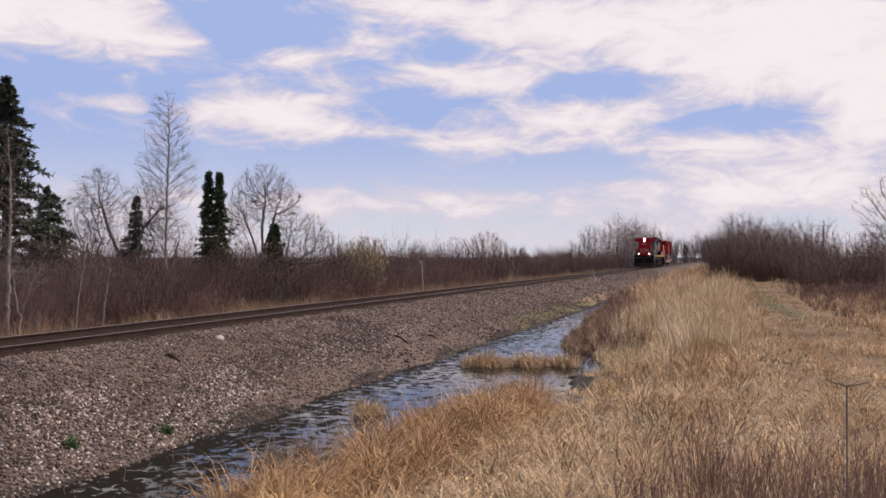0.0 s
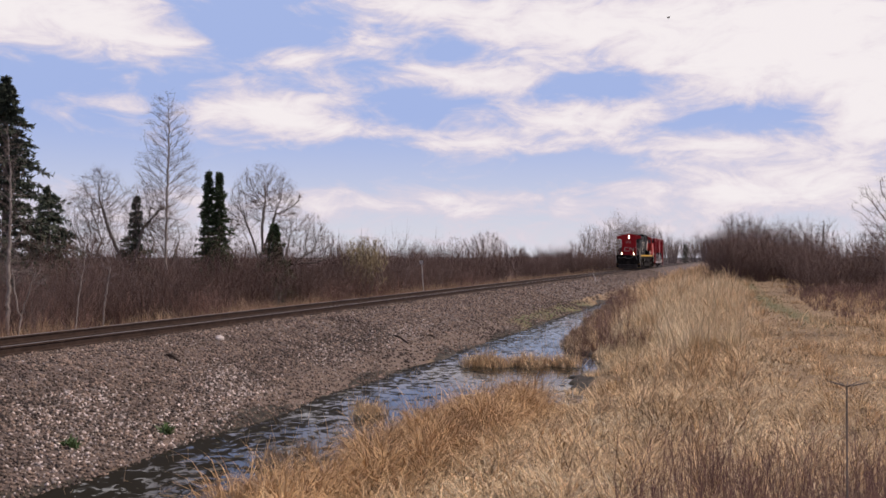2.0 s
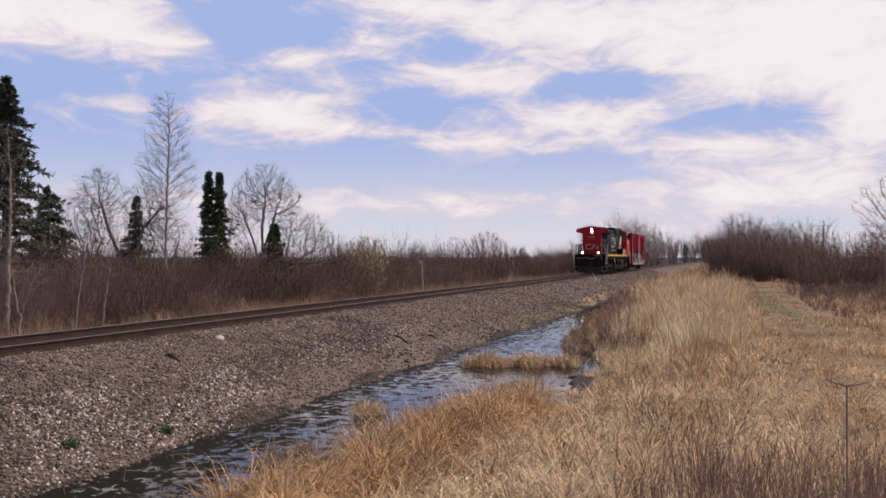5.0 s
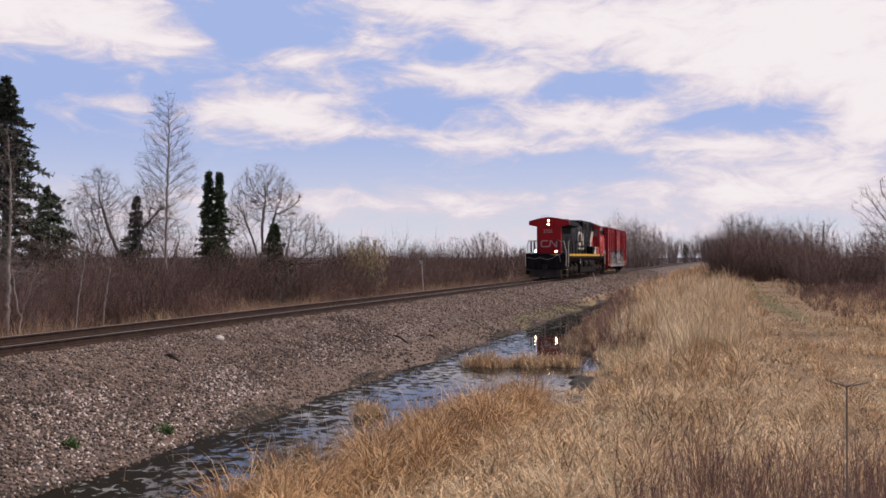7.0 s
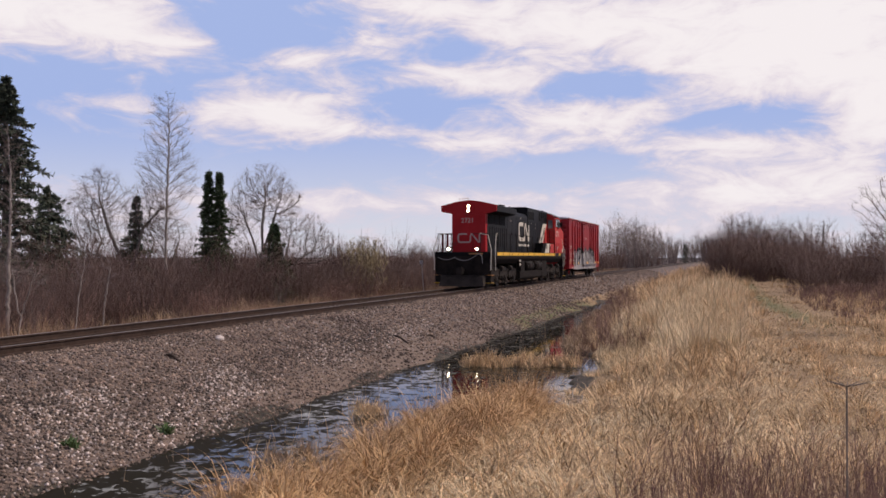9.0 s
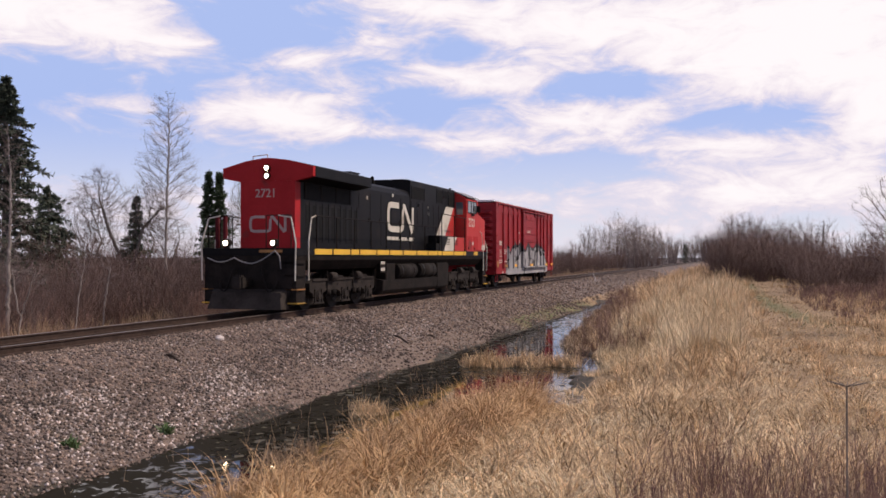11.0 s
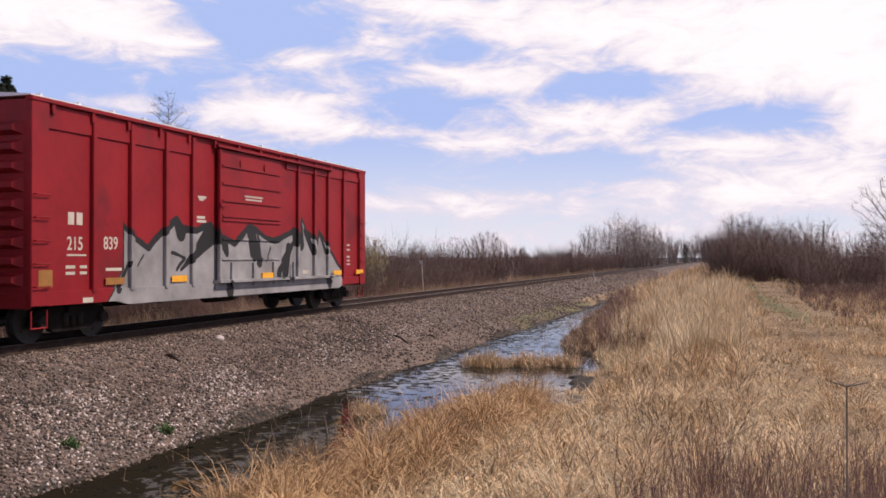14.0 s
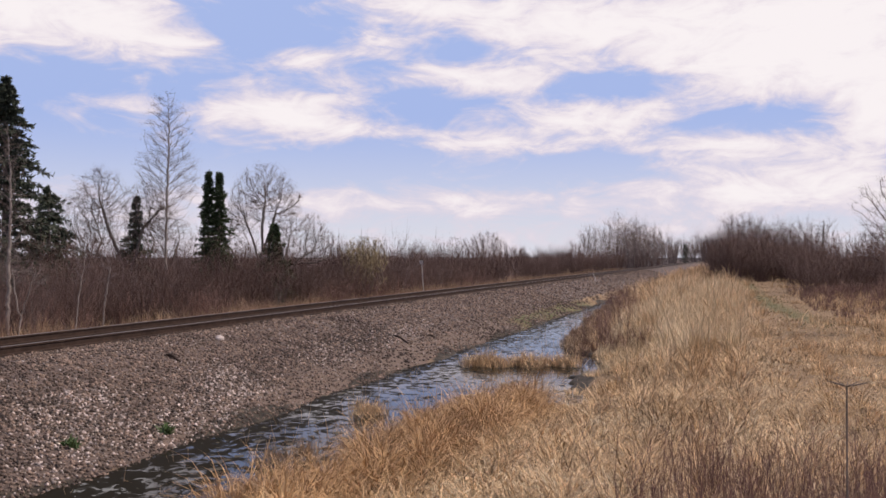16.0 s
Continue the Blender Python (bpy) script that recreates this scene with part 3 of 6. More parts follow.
def make_grass():
    rng = np.random.default_rng(21)

    def lay(n, x0, x1, y0, y1, h, w, mt, nm, keep=None, lean=(0.1, 0.9), clump=0.42, curl=False):
        x, y = scatter(n, x0, x1, y0, y1, rng)
        # clumps: blades drawn towards tuft centres
        cx, cy = np.round(x / clump + 0.3 * np.sin(y * 3)) * clump, np.round(y / clump + 0.3 * np.sin(x * 3)) * clump
        cx, cy = cx + 0.13 * np.sin(cx * 37 + cy * 11), cy + 0.13 * np.sin(cx * 19 - cy * 29)
        k = rng.uniform(0, 0.85, n)
        x, y = x + (cx - x) * k, y + (cy - y) * k
        ok = in_view(x, y)
        if keep is not None:
            ok &= keep(x, y)
        x, y, cx, cy = x[ok], y[ok], cx[ok], cy[ok]
        n = len(x)
        tall = (0.8 + 0.38 * wave(x * 1.1, y * 0.8, 2.0)) * (1 + 0.42 * np.sin(cx * 53 + cy * 31))
        th = np.arctan2(y - cy, x - cx) + rng.normal(0, 0.7, n) + 0.9 * wave(x * 0.8, y * 0.8, 9.0)
        hh = rng.uniform(h[0], h[1], n) * tall * np.where((x > 5) & (y > 12), 1 - 0.55 * smoothstep(13.2, 14.6, x + 0.5 * np.sin(y * 0.8)), 1.0)
        hh = hh * np.where((x > 5) & (y < 62), smoothstep(-0.4, 2.4, x - pond_right(y)) * 0.65 + 0.35, 1.0)
        vf = blades(on_ground(x, y), hh, rng.uniform(w * 0.6, w * 1.4, n), rng.uniform(0, 1, n) ** 1.4 * (lean[1] - lean[0]) + lean[0], rng, 0.75, curl, th)
        return stuff("grass", vf, mt, nm, "grass")

    def bank(x, y):
        return x > pond_right(y) + 0.25 + 0.35 * np.sin(y * 1.9)

    def off_path(x, y):
        return bank(x, y) & ~((x > 14.3 + rng.normal(0, 0.35, len(x)) + 0.5 * np.sin(y * 0.7) + 0.3 * np.sin(y * 2.3)) & (x < 16.9 + 0.7 * np.sin(y * 0.5) + 0.3 * np.sin(y * 1.7)) & (y > 28 + 3 * np.sin(x * 1.3) + rng.normal(0, 4, len(x))) & (y < 110))

    lay(74000, 7.5, 21, 5, 17, (0.3, 0.75), 0.0085, GRASS, "matted straw-coloured dry grass beside the marsh", bank, (0.35, 2.3), 0.55, True)
    lay(24000, 8, 21, 5, 22, (0.3, 0.7), 0.0105, PALEGRASS, "bleached lodged grass beside the marsh", bank, (0.5, 2.4), 0.75, True)
    # low dark blades whose colour stands in for shade in the gaps
    lay(27000, 8, 22, 5, 26, (0.2, 0.5), 0.008, DARKGRASS, "dark blades under the straw, coloured as its shaded gaps", bank, (0.3, 2.0), 0.9)
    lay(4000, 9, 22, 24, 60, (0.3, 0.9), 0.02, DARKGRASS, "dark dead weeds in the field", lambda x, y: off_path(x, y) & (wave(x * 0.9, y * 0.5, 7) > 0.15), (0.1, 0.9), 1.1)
    lay(80000, 8, 24, 17, 32, (0.3, 0.8), 0.011, GRASS, "tall straw-coloured dry grass in the field", off_path, (0.25, 2.1), 0.8)
    lay(20000, 8.5, 24, 20, 36, (0.25, 0.6), 0.011, PALEGRASS, "bleached lodged grass in the field", off_path, (0.5, 2.4), 1.0)
    lay(52000, 9.8, 13.9, 22, 70, (0.4, 0.98), 0.012, PALEGRASS, "tall bleached grass in the field", off_path, (0.05, 1.1), 0.9)
    lay(42000, 6, 26, 32, 60, (0.4, 1.05), 0.021, GRASS, "tall pale dry grass in the field", off_path, (0.1, 1.0), 0.9)
    lay(32000, 3.5, 30, 60, 135, (0.6, 1.2), 0.035, GRASS, "far pale dry grass", lambda x, y: off_path(x, y) & (x > 5.5 + 0.01 * y), (0.1, 0.8), 1.3)
    lay(26000, 13.4, 18.6, 27, 90, (0.08, 0.3), 0.02, GREENGRASS, "short new green grass on the field path", lambda x, y: np.abs(x - path_x(y)) < rng.normal(0.6, 0.45, len(x)))
    lay(38000, 13.4, 25, 18, 90, (0.14, 0.5), 0.017, DULLGRASS, "thin dry grass on the field path", lambda x, y: np.abs(x - path_x(y)) > rng.uniform(0, 0.9, len(x)), (0.4, 2.0), 0.7)
    lay(28000, 13.2, 25, 16, 60, (0.12, 0.42), 0.014, GRASS, "short matted straw beside the field path", lambda x, y: np.abs(x - path_x(y)) > 0.6, (0.6, 2.4), 0.8)
    lay(30000, -8.5, -3.4, 17, 75, (0.25, 0.85), 0.012, DULLGRASS, "dry grass strip behind the rails", lambda x, y: wave(x, y * 0.8, 3) > -0.45)
    lay(14000, -8.5, -3.2, 75, 150, (0.4, 0.9), 0.03, DULLGRASS, "far dry grass strip behind the rails", lambda x, y: wave(x, y * 0.5, 3) > -0.3)
    lay(1100, 4.2, 6.0, 30, 56, (0.05, 0.16), 0.02, GREENGRASS, "low new green growth along the bank")


make_grass()


def make_tufts():
    """Sedge hummocks on the marsh's edge and standing in the water."""
    rng = np.random.default_rng(23)
    spots = [(9.1 + 0.08 * (y - 8) + rng.uniform(-0.55, 0.75), y, rng.uniform(0.28, 0.46), rng.uniform(0.55, 0.9)) for y in np.arange(8.0, 16.6, 0.33)]
    spots += [(8.9, 11.6, .45, .72), (9.6, 13.1, .5, .75), (9.3, 12.4, .5, .7), (10.2, 12.6, .45, .7)]
    n = 430
    for kind, mt, rows, nm in (("edge", SEDGE, spots, "orange-brown sedge hummock hanging over the water"),):
        for x, y, r, h in rows:
            a, q = rng.uniform(0, 2 * np.pi, n), rng.uniform(0, 1, n) ** 0.6 * r
            bx, by = x + np.cos(a) * q, y + np.sin(a) * q
            b = on_ground(bx, by)
            b[:, 2] = np.maximum(b[:, 2], WATER_Z - .05) + 0.42 * (1 - (q / r) ** 2)
            vf = blades(b, rng.uniform(0.5, 1.0, n) * h, rng.uniform(.007, .013, n), rng.uniform(0.2, 2.2, n), rng, 0.9, True, a + rng.normal(0, .5, n))
            tagged(new("sedge_hummock", mesh_np("sedge_hummock", vf[0], vf[1], mt)), nm, "sedge", "sedge hummocks by the water", "stuff")
    rows = [(7.2, 15.4, .26, .42), (7.35, 15.7, .24, .36), (7.5, 11.4, .26, .34), (7.75, 11.9, .22, .4)]
    rows += [(7.0 + 0.3 * k, 23.3 + 0.12 * k + 0.25 * math.sin(k * 2.2), .36, .42 + .1 * math.sin(k * 1.7)) for k in range(9)]
    rows += [(float(pond_right(27.5 + 1.2 * k)) + 0.25 * math.sin(k * 3.1), 27.5 + 1.2 * k, .45, .38) for k in range(8)] + [(float(pond_right(38 + 1.6 * k)) + .2 + .3 * math.sin(k * 2.3), 38 + 1.6 * k, .45, .4) for k in range(10)]
    for x, y, r, h in rows:
        m = 150 if y < 20 else 240
        a, q = rng.uniform(0, 2 * np.pi, m), rng.uniform(0, 1, m) ** 0.6 * r
        b = np.stack([x + np.cos(a) * q, y + np.sin(a) * q, np.full(m, WATER_Z - .04) + .1 * (1 - q / r)], -1)
        vf = blades(b, rng.uniform(0.5, 1.05, m) * h, rng.uniform(.006, .012, m) * (1 + y / 40), rng.uniform(0.05, 1.1, m), rng, 0.6)
        tagged(new("reed_tuft", mesh_np("reed_tuft", vf[0], vf[1], GRASS if 13 < y < 26 else DULLGRASS)), "dry reed tuft standing in the marsh water", "reeds", "reed tufts in the water", "stuff")
    # sparse dead stalks in the water and a brown reed bed at its far end
    x, y = rng.uniform(5.9, 9.2, 240), rng.uniform(8, 50, 240)
    b = np.stack([x, y, np.full(240, WATER_Z - .1)], -1)
    stuff("dead_stalks", twigs(b, rng.uniform(.2, .65, 240), 2, 0.5, 0.0045, 1, rng), DULLGRASS, "thin dead stalks poking out of the water", "stalks")
    y = rng.uniform(26, 68, 150)
    x = pond_right(y) + rng.uniform(-0.2, 1.8, 150)
    stuff("dead_stalks", twigs(on_ground(x, y), rng.uniform(.5, 1.2, 150), 12, 0.5, 0.007, 4, rng), REDTWIG, "brown dead weeds at the end of the marsh", "weeds")
    # floating mats
    vs, fs, o = [], [], 0
    for _ in range(1500):
        y = rng.uniform(7, 50)
        k = rng.uniform(0, 1)
        x = 5.5 + (pond_right(y) - 5.5) * (k ** 1.7 if y > 13 else k ** 0.9)
        if wave(x * 2.0, y * 0.9, 4.0) < 0.0 and rng.uniform() < 0.85:
            continue
        a = np.arange(12) * np.pi / 6
        rr = (.015 + .07 * rng.uniform(0, 1) ** 2) * (1 + 0.4 * rng.normal(0, 1, 12).clip(-1.3, 1.3))
        p = np.stack([x + np.cos(a) * rr * 1.1, y + np.sin(a) * rr * rng.uniform(0.8, 1.6), np.full(12, WATER_Z + 0.002 + rng.uniform(0, .005))], -1)
        vs.append(np.concatenate([p, p.mean(0, keepdims=True) + [[0, 0, .004]]]))
        fs.append(np.array([(o + i, o + (i + 1) % 12, o + 12) for i in range(12)]))
        o += 13
    stuff("floating_weed", (np.concatenate(vs), np.concatenate(fs)), ALGAE, "olive-brown mats of weed floating on the marsh", "water weed")
    # foreground: thin red-brown stems and two dry umbel stalks
    x = rng.uniform(11.8, 16.8, 450)
    y = rng.uniform(4.9, 9.4, 450)
    ok = in_view(x, y, 0.3) & (x > 11.6 + 0.15 * y)
    stuff("red_stems", twigs(on_ground(x[ok], y[ok]), rng.uniform(.5, 1.25, ok.sum()), 7, 0.32, 0.0028, 4, rng), REDTWIG, "thin red-brown weed stems in the grass", "weed stems")
    for (x, y, h, dx) in ((14.15, 5.42, 1.58, 0.0), (14.12, 5.6, 1.25, .55)):
        z = float(ground_z(x, y)) - .02
        p = np.array([[[x, y, z], [x + dx * .5, y, z + h * .5], [x + dx, y, z + h]]])
        sets = [tubes(p, np.array([[.007, .006, .005]]), 6)]
        top = p[0, 2]
        for a in np.arange(0, 6.28, .7):
            e = top + np.array([math.cos(a) * .11, math.sin(a) * .11, .03])
            sets.append(tubes(np.array([[top, e]]), np.array([[.003, .002]])))
        v, f = join(*sets)
        tagged(new("dry_stalk", mesh_np("dry_stalk", v, f, BARK)), "tall dry weed stalk with a flat spoked head", "weed stalk", "dry stalks in the grass")


make_tufts()


def make_stones():
    rng = np.random.default_rng(31)
    octa = np.array([(1, 0, 0), (0, 1, 0), (-1, 0, 0), (0, -1, 0), (0, 0, 1), (0, 0, -1)], float)
    tri = np.array([(0, 1, 4), (1, 2, 4), (2, 3, 4), (3, 0, 4), (1, 0, 5), (2, 1, 5), (3, 2, 5), (0, 3, 5)])

    def lay(n, x0, x1, y0, y1, s0, s1, mt, nm, keep):
        x, y = scatter(n, x0, x1, y0, y1, rng)
        ok = in_view(x, y) & keep(x, y)
        x, y = x[ok], y[ok]
        n = len(x)
        s = rng.uniform(s0, s1, n)
        v = octa[None] * s[:, None, None] * rng.uniform(0.6, 1.25, (n, 6, 1)) + rng.normal(0, .18, (n, 6, 3)) * s[:, None, None]
        v[..., 2] *= 0.8
        a = rng.uniform(0, 6.28, n)
        c, q = np.cos(a)[:, None], np.sin(a)[:, None]
        v = np.stack([v[..., 0] * c - v[..., 1] * q, v[..., 0] * q + v[..., 1] * c, v[..., 2]], -1)
        v += np.stack([x, y, ground_z(x, y) + s * 0.25], -1)[:, None]
        f = tri[None] + (np.arange(n) * 6)[:, None, None]
        return stuff("ballast_stones", (v.reshape(-1, 3), f.reshape(-1, 3)), mt, nm, "gravel")

    def bank(x, y):
        sandy = (x > 4.5 + 0.3 * np.sin(y * 0.9)) & (y > 12)
        return (x < 5.75) & ~(sandy & (rng.uniform(0, 1, len(x)) < 0.22))

    lay(19000, 0.85, 5.75, 7, 22, .014, .042, STONE, "grey-brown ballast stones on the railway bank", bank)
    lay(13000, 0.85, 5.6, 22, 52, .025, .055, STONE, "grey-brown ballast stones on the railway bank", bank)
    def spill(x, y, off=0.0):
        """The band of the bank where coarse pale chips and dark stones lie mixed."""
        mid = np.interp(y, [7, 12, 15, 24, 30], [4.6, 4.5, 4.3, 3.9, 3.8]) + off
        half = np.interp(y, [7, 12, 15, 24, 30], [1.1, 0.95, 0.7, 0.5, 0.3])
        return np.abs(x - mid) < half * rng.normal(1.0, 0.4, len(x))

    lay(12000, 2.6, 5.7, 7, 17, .012, .036, CHIPS, "coarse pale limestone chips spilt down the bank", lambda x, y: spill(x, y) & (wave(x * 1.3, y * 1.1, 1.5) > rng.normal(0.0, 0.5, len(x))))
    lay(7000, 2.6, 5.6, 15, 30, .014, .034, CHIPS, "pale limestone chips scattered on the bank", lambda x, y: spill(x, y) & (wave(x * 1.1, y * 0.9, 1.5) > rng.normal(0.05, 0.45, len(x))))
    lay(26000, 2.2, 5.6, 7, 30, .014, .038, OILSTONE, "dark stones among the pale chips", lambda x, y: spill(x, y, -0.2) & (wave(x * 1.2, y * 0.7, 4.5) > rng.normal(0.0, 0.35, len(x))))
    lay(2600, 0.9, 5.6, 8, 45, .014, .034, PALESTONE, "pale stones on the bank", bank)
    lay(7000, 0.85, 5.2, 48, 130, .03, .075, STONE, "far ballast stones on the railway bank", lambda x, y: x < 5.2)
    lay(600, 0.9, 5.2, 40, 110, .03, .06, PALESTONE, "far pale stones on the bank", lambda x, y: x < 5.2)
    lay(6000, -1.6, 0.9, 12, 60, .02, .04, OILSTONE, "dark ballast between the rails", lambda x, y: np.abs(np.abs(x) - .75) > .09)
    lay(3500, -3.0, -0.85, 12, 60, .025, .045, STONE, "ballast behind the rails", bank)
    # one white rock, and dark sticks lying on the gravel
    bm = bmesh.new()
    bmesh.ops.create_icosphere(bm, subdivisions=2, radius=.10)
    for v in bm.verts:
        v.co *= 1 + 0.35 * noise.noise(v.co * 9)
        v.co.z *= .75
    r = tagged(obj("rock", bm, PALESTONE), "single white rock lying on the gravel bank", "rock")
    r.location = (*ROCK, float(ground_z(*ROCK)) + .04)
    for (x, y, ln, a) in STICKS:
        k = np.linspace(0, 1, 5)
        p = np.stack([x + np.cos(a) * ln * (k - .5), y + np.sin(a) * ln * (k - .5), 0 * k], -1)
        p[:, 2] = ground_z(p[:, 0], p[:, 1]) + .035 + .03 * np.sin(k * 5)
        v, f = tubes(p[None], np.array([[.02, .03, .028, .025, .012]]), 6)
        tagged(new("driftwood_stick", mesh_np("driftwood_stick", v, f, TIE)), "dark weathered stick lying on the gravel", "stick", "sticks on the gravel")
    for (x, y, s) in SPROUTS:
        n = 90
        a, q = rng.uniform(0, 6.28, n), rng.uniform(0, s, n)
        b = on_ground(x + np.cos(a) * q, y + np.sin(a) * q, 0)
        v, f = blades(b, rng.uniform(.08, .2, n), rng.uniform(.02, .045, n), rng.uniform(.2, 1.2, n), rng)
        tagged(new("green_sprout", mesh_np("green_sprout", v, f, SPROUT)), "small clump of fresh green leaves on the gravel", "plant", "green sprouts on the gravel")


make_stones()


# ---- trees ----
def place_at(bearing, dist):
    """A spot on the land: degrees to the right of the camera's heading, metres forward."""
    u = math.tan(radians(bearing)) * dist
    return 13.594 + u * 0.953 - dist * 0.302, u * 0.302 + dist * 0.953


def colonise(seeds, goals, step, reach, kill, up, rng, rounds=90):
    """Branches that grow from the seed lines towards goal points spread through the crown: points and their parents."""
    pos, par = [], []
    for line in seeds:
        k = max(2, int(np.linalg.norm(np.diff(line, axis=0), axis=1).sum() / step))
        t = np.linspace(0, len(line) - 1, k + 1)
        q = np.stack([np.interp(t, np.arange(len(line)), line[:, c]) for c in range(3)], -1)
        q[1:-1] += rng.normal(0, step * 0.12, (k - 1, 3))
        first = 0
        if pos:                                        # a further stem springs from the nearest point so far
            first = int(np.argmin(np.linalg.norm(np.array(pos) - q[0], axis=1)))
        for j, c in enumerate(q):
            if pos and j == 0:
                continue
            par.append(-1 if not pos else (first if j == 1 and len(pos) > 1 and line is not seeds[0] else len(pos) - 1))
            pos.append(c)
    stem = len(pos)
    pos, par = np.array(pos), np.array(par)
    d = np.linalg.norm(goals[:, None] - pos[None], axis=2)
    near, dist = d.argmin(1), d.min(1)
    for _ in range(rounds):
        ok = dist < reach
        if not ok.any():
            break
        pull = np.zeros_like(pos)
        np.add.at(pull, near[ok], unit(goals[ok] - pos[near[ok]]))
        tips = np.unique(near[ok])
        g = unit(unit(pull[tips]) + np.array([0, 0, up]) + rng.normal(0, 0.16, (len(tips), 3)))
        fresh = pos[tips] + g * step
        base = len(pos)
        pos, par = np.concatenate([pos, fresh]), np.concatenate([par, tips])
        d = np.linalg.norm(goals[:, None] - fresh[None], axis=2)
        j, dm = d.argmin(1), d.min(1)
        better = dm < dist
        near, dist = np.where(better, base + j, near), np.where(better, dm, dist)
        left = dist > kill
        goals, near, dist = goals[left], near[left], dist[left]
        if not len(goals):
            break
    return pos, par, stem


def bare_tree(bearing, dist, label, seed, stems, lobes, step=0.16, tip=0.006, up=0.1, bark=BARK, twig=GREYTWIG, fine=3, shoot=0.34, reach=1.3, rich=1.7, power=2.08):
    """A leafless tree: stem lines and crown lobes are given in metres from the foot (across, height)."""
    rng = np.random.default_rng(seed)
    x, y = place_at(bearing, dist)
    z = float(ground_z(x, y)) - 0.05
    ax, ay = 0.953, 0.302

    def at(u, v, h):
        return np.stack([x + ax * u - ay * v, y + ay * u + ax * v, z + h], -1)

    lines = [at(np.array([q[0] for q in st]), rng.normal(0, .06, len(st)) * np.arange(len(st)), np.array([q[1] for q in st])) for st in stems]
    goals = []
    for u, h, ru, rh, n in lobes:
        n = int(n * rich)
        g = unit(rng.normal(0, 1, (n, 3))) * rng.uniform(0, 1, n)[:, None] ** 0.42
        goals.append(at(u + g[:, 0] * ru, g[:, 1] * ru, h + g[:, 2] * rh))
    pos, par, stem = colonise(lines, np.concatenate(goals), step * 0.85, reach, step, up, rng)
    n = len(pos)
    for _ in range(2):                                 # ease the zigzag of growth
        mean = pos.copy()
        mean[stem:] = 0.6 * pos[stem:] + 0.4 * pos[par[stem:]]
        pos = mean
    kids = np.bincount(par[1:], minlength=n)
    w = np.where(kids == 0, tip ** power, 0.0)
    for i in range(n - 1, 0, -1):                      # limbs thicken by what they carry
        w[par[i]] += w[i]
    r = np.minimum(np.maximum(w, tip ** power) ** (1 / power), 0.3)
    i = np.arange(1, n)
    q = par[i]
    seg = np.stack([pos[q], pos[i]], 1)
    rr = np.stack([np.where(q < stem, np.minimum(r[q], r[i] * 1.25), np.minimum(r[q], r[i] * 1.6)), r[i]], 1)
    root = tagged(new("tree"), label, "tree")
    trunk, thick = i < stem, r[i] > tip * 2.6
    o = new("trunk", mesh_np("trunk", *tubes(seg[trunk], rr[trunk] * 1.02, 8), bark, True))
    o.parent = root
    limb = ~trunk & thick
    if limb.any():
        o = tagged(new("limb", mesh_np("limb", *tubes(seg[limb], rr[limb], 5), bark, True)), kind="stuff")
        o.parent = root
    thin = ~trunk & ~thick
    d = unit(seg[thin][:, 1] - seg[thin][:, 0])
    sets = [tubes(seg[thin], rr[thin])]
    for _ in range(fine):
        a = seg[thin][:, 1]
        e = unit(d + rng.normal(0, 0.55, d.shape) + np.array([0, 0, up]))
        b = a + e * rng.uniform(0.4, 1.15, len(a))[:, None] * shoot
        sets.append(shoots(a, b, tip * 0.62))
        c = a + (b - a) * rng.uniform(0.3, 0.8, len(a))[:, None]
        sets.append(shoots(c, c + unit(e + rng.normal(0, 0.5, d.shape)) * rng.uniform(0.3, 0.7, len(a))[:, None] * shoot, tip * 0.45))
    o = new("crown", mesh_np("crown", *join(*sets), twig))
    o.parent = root
    return root


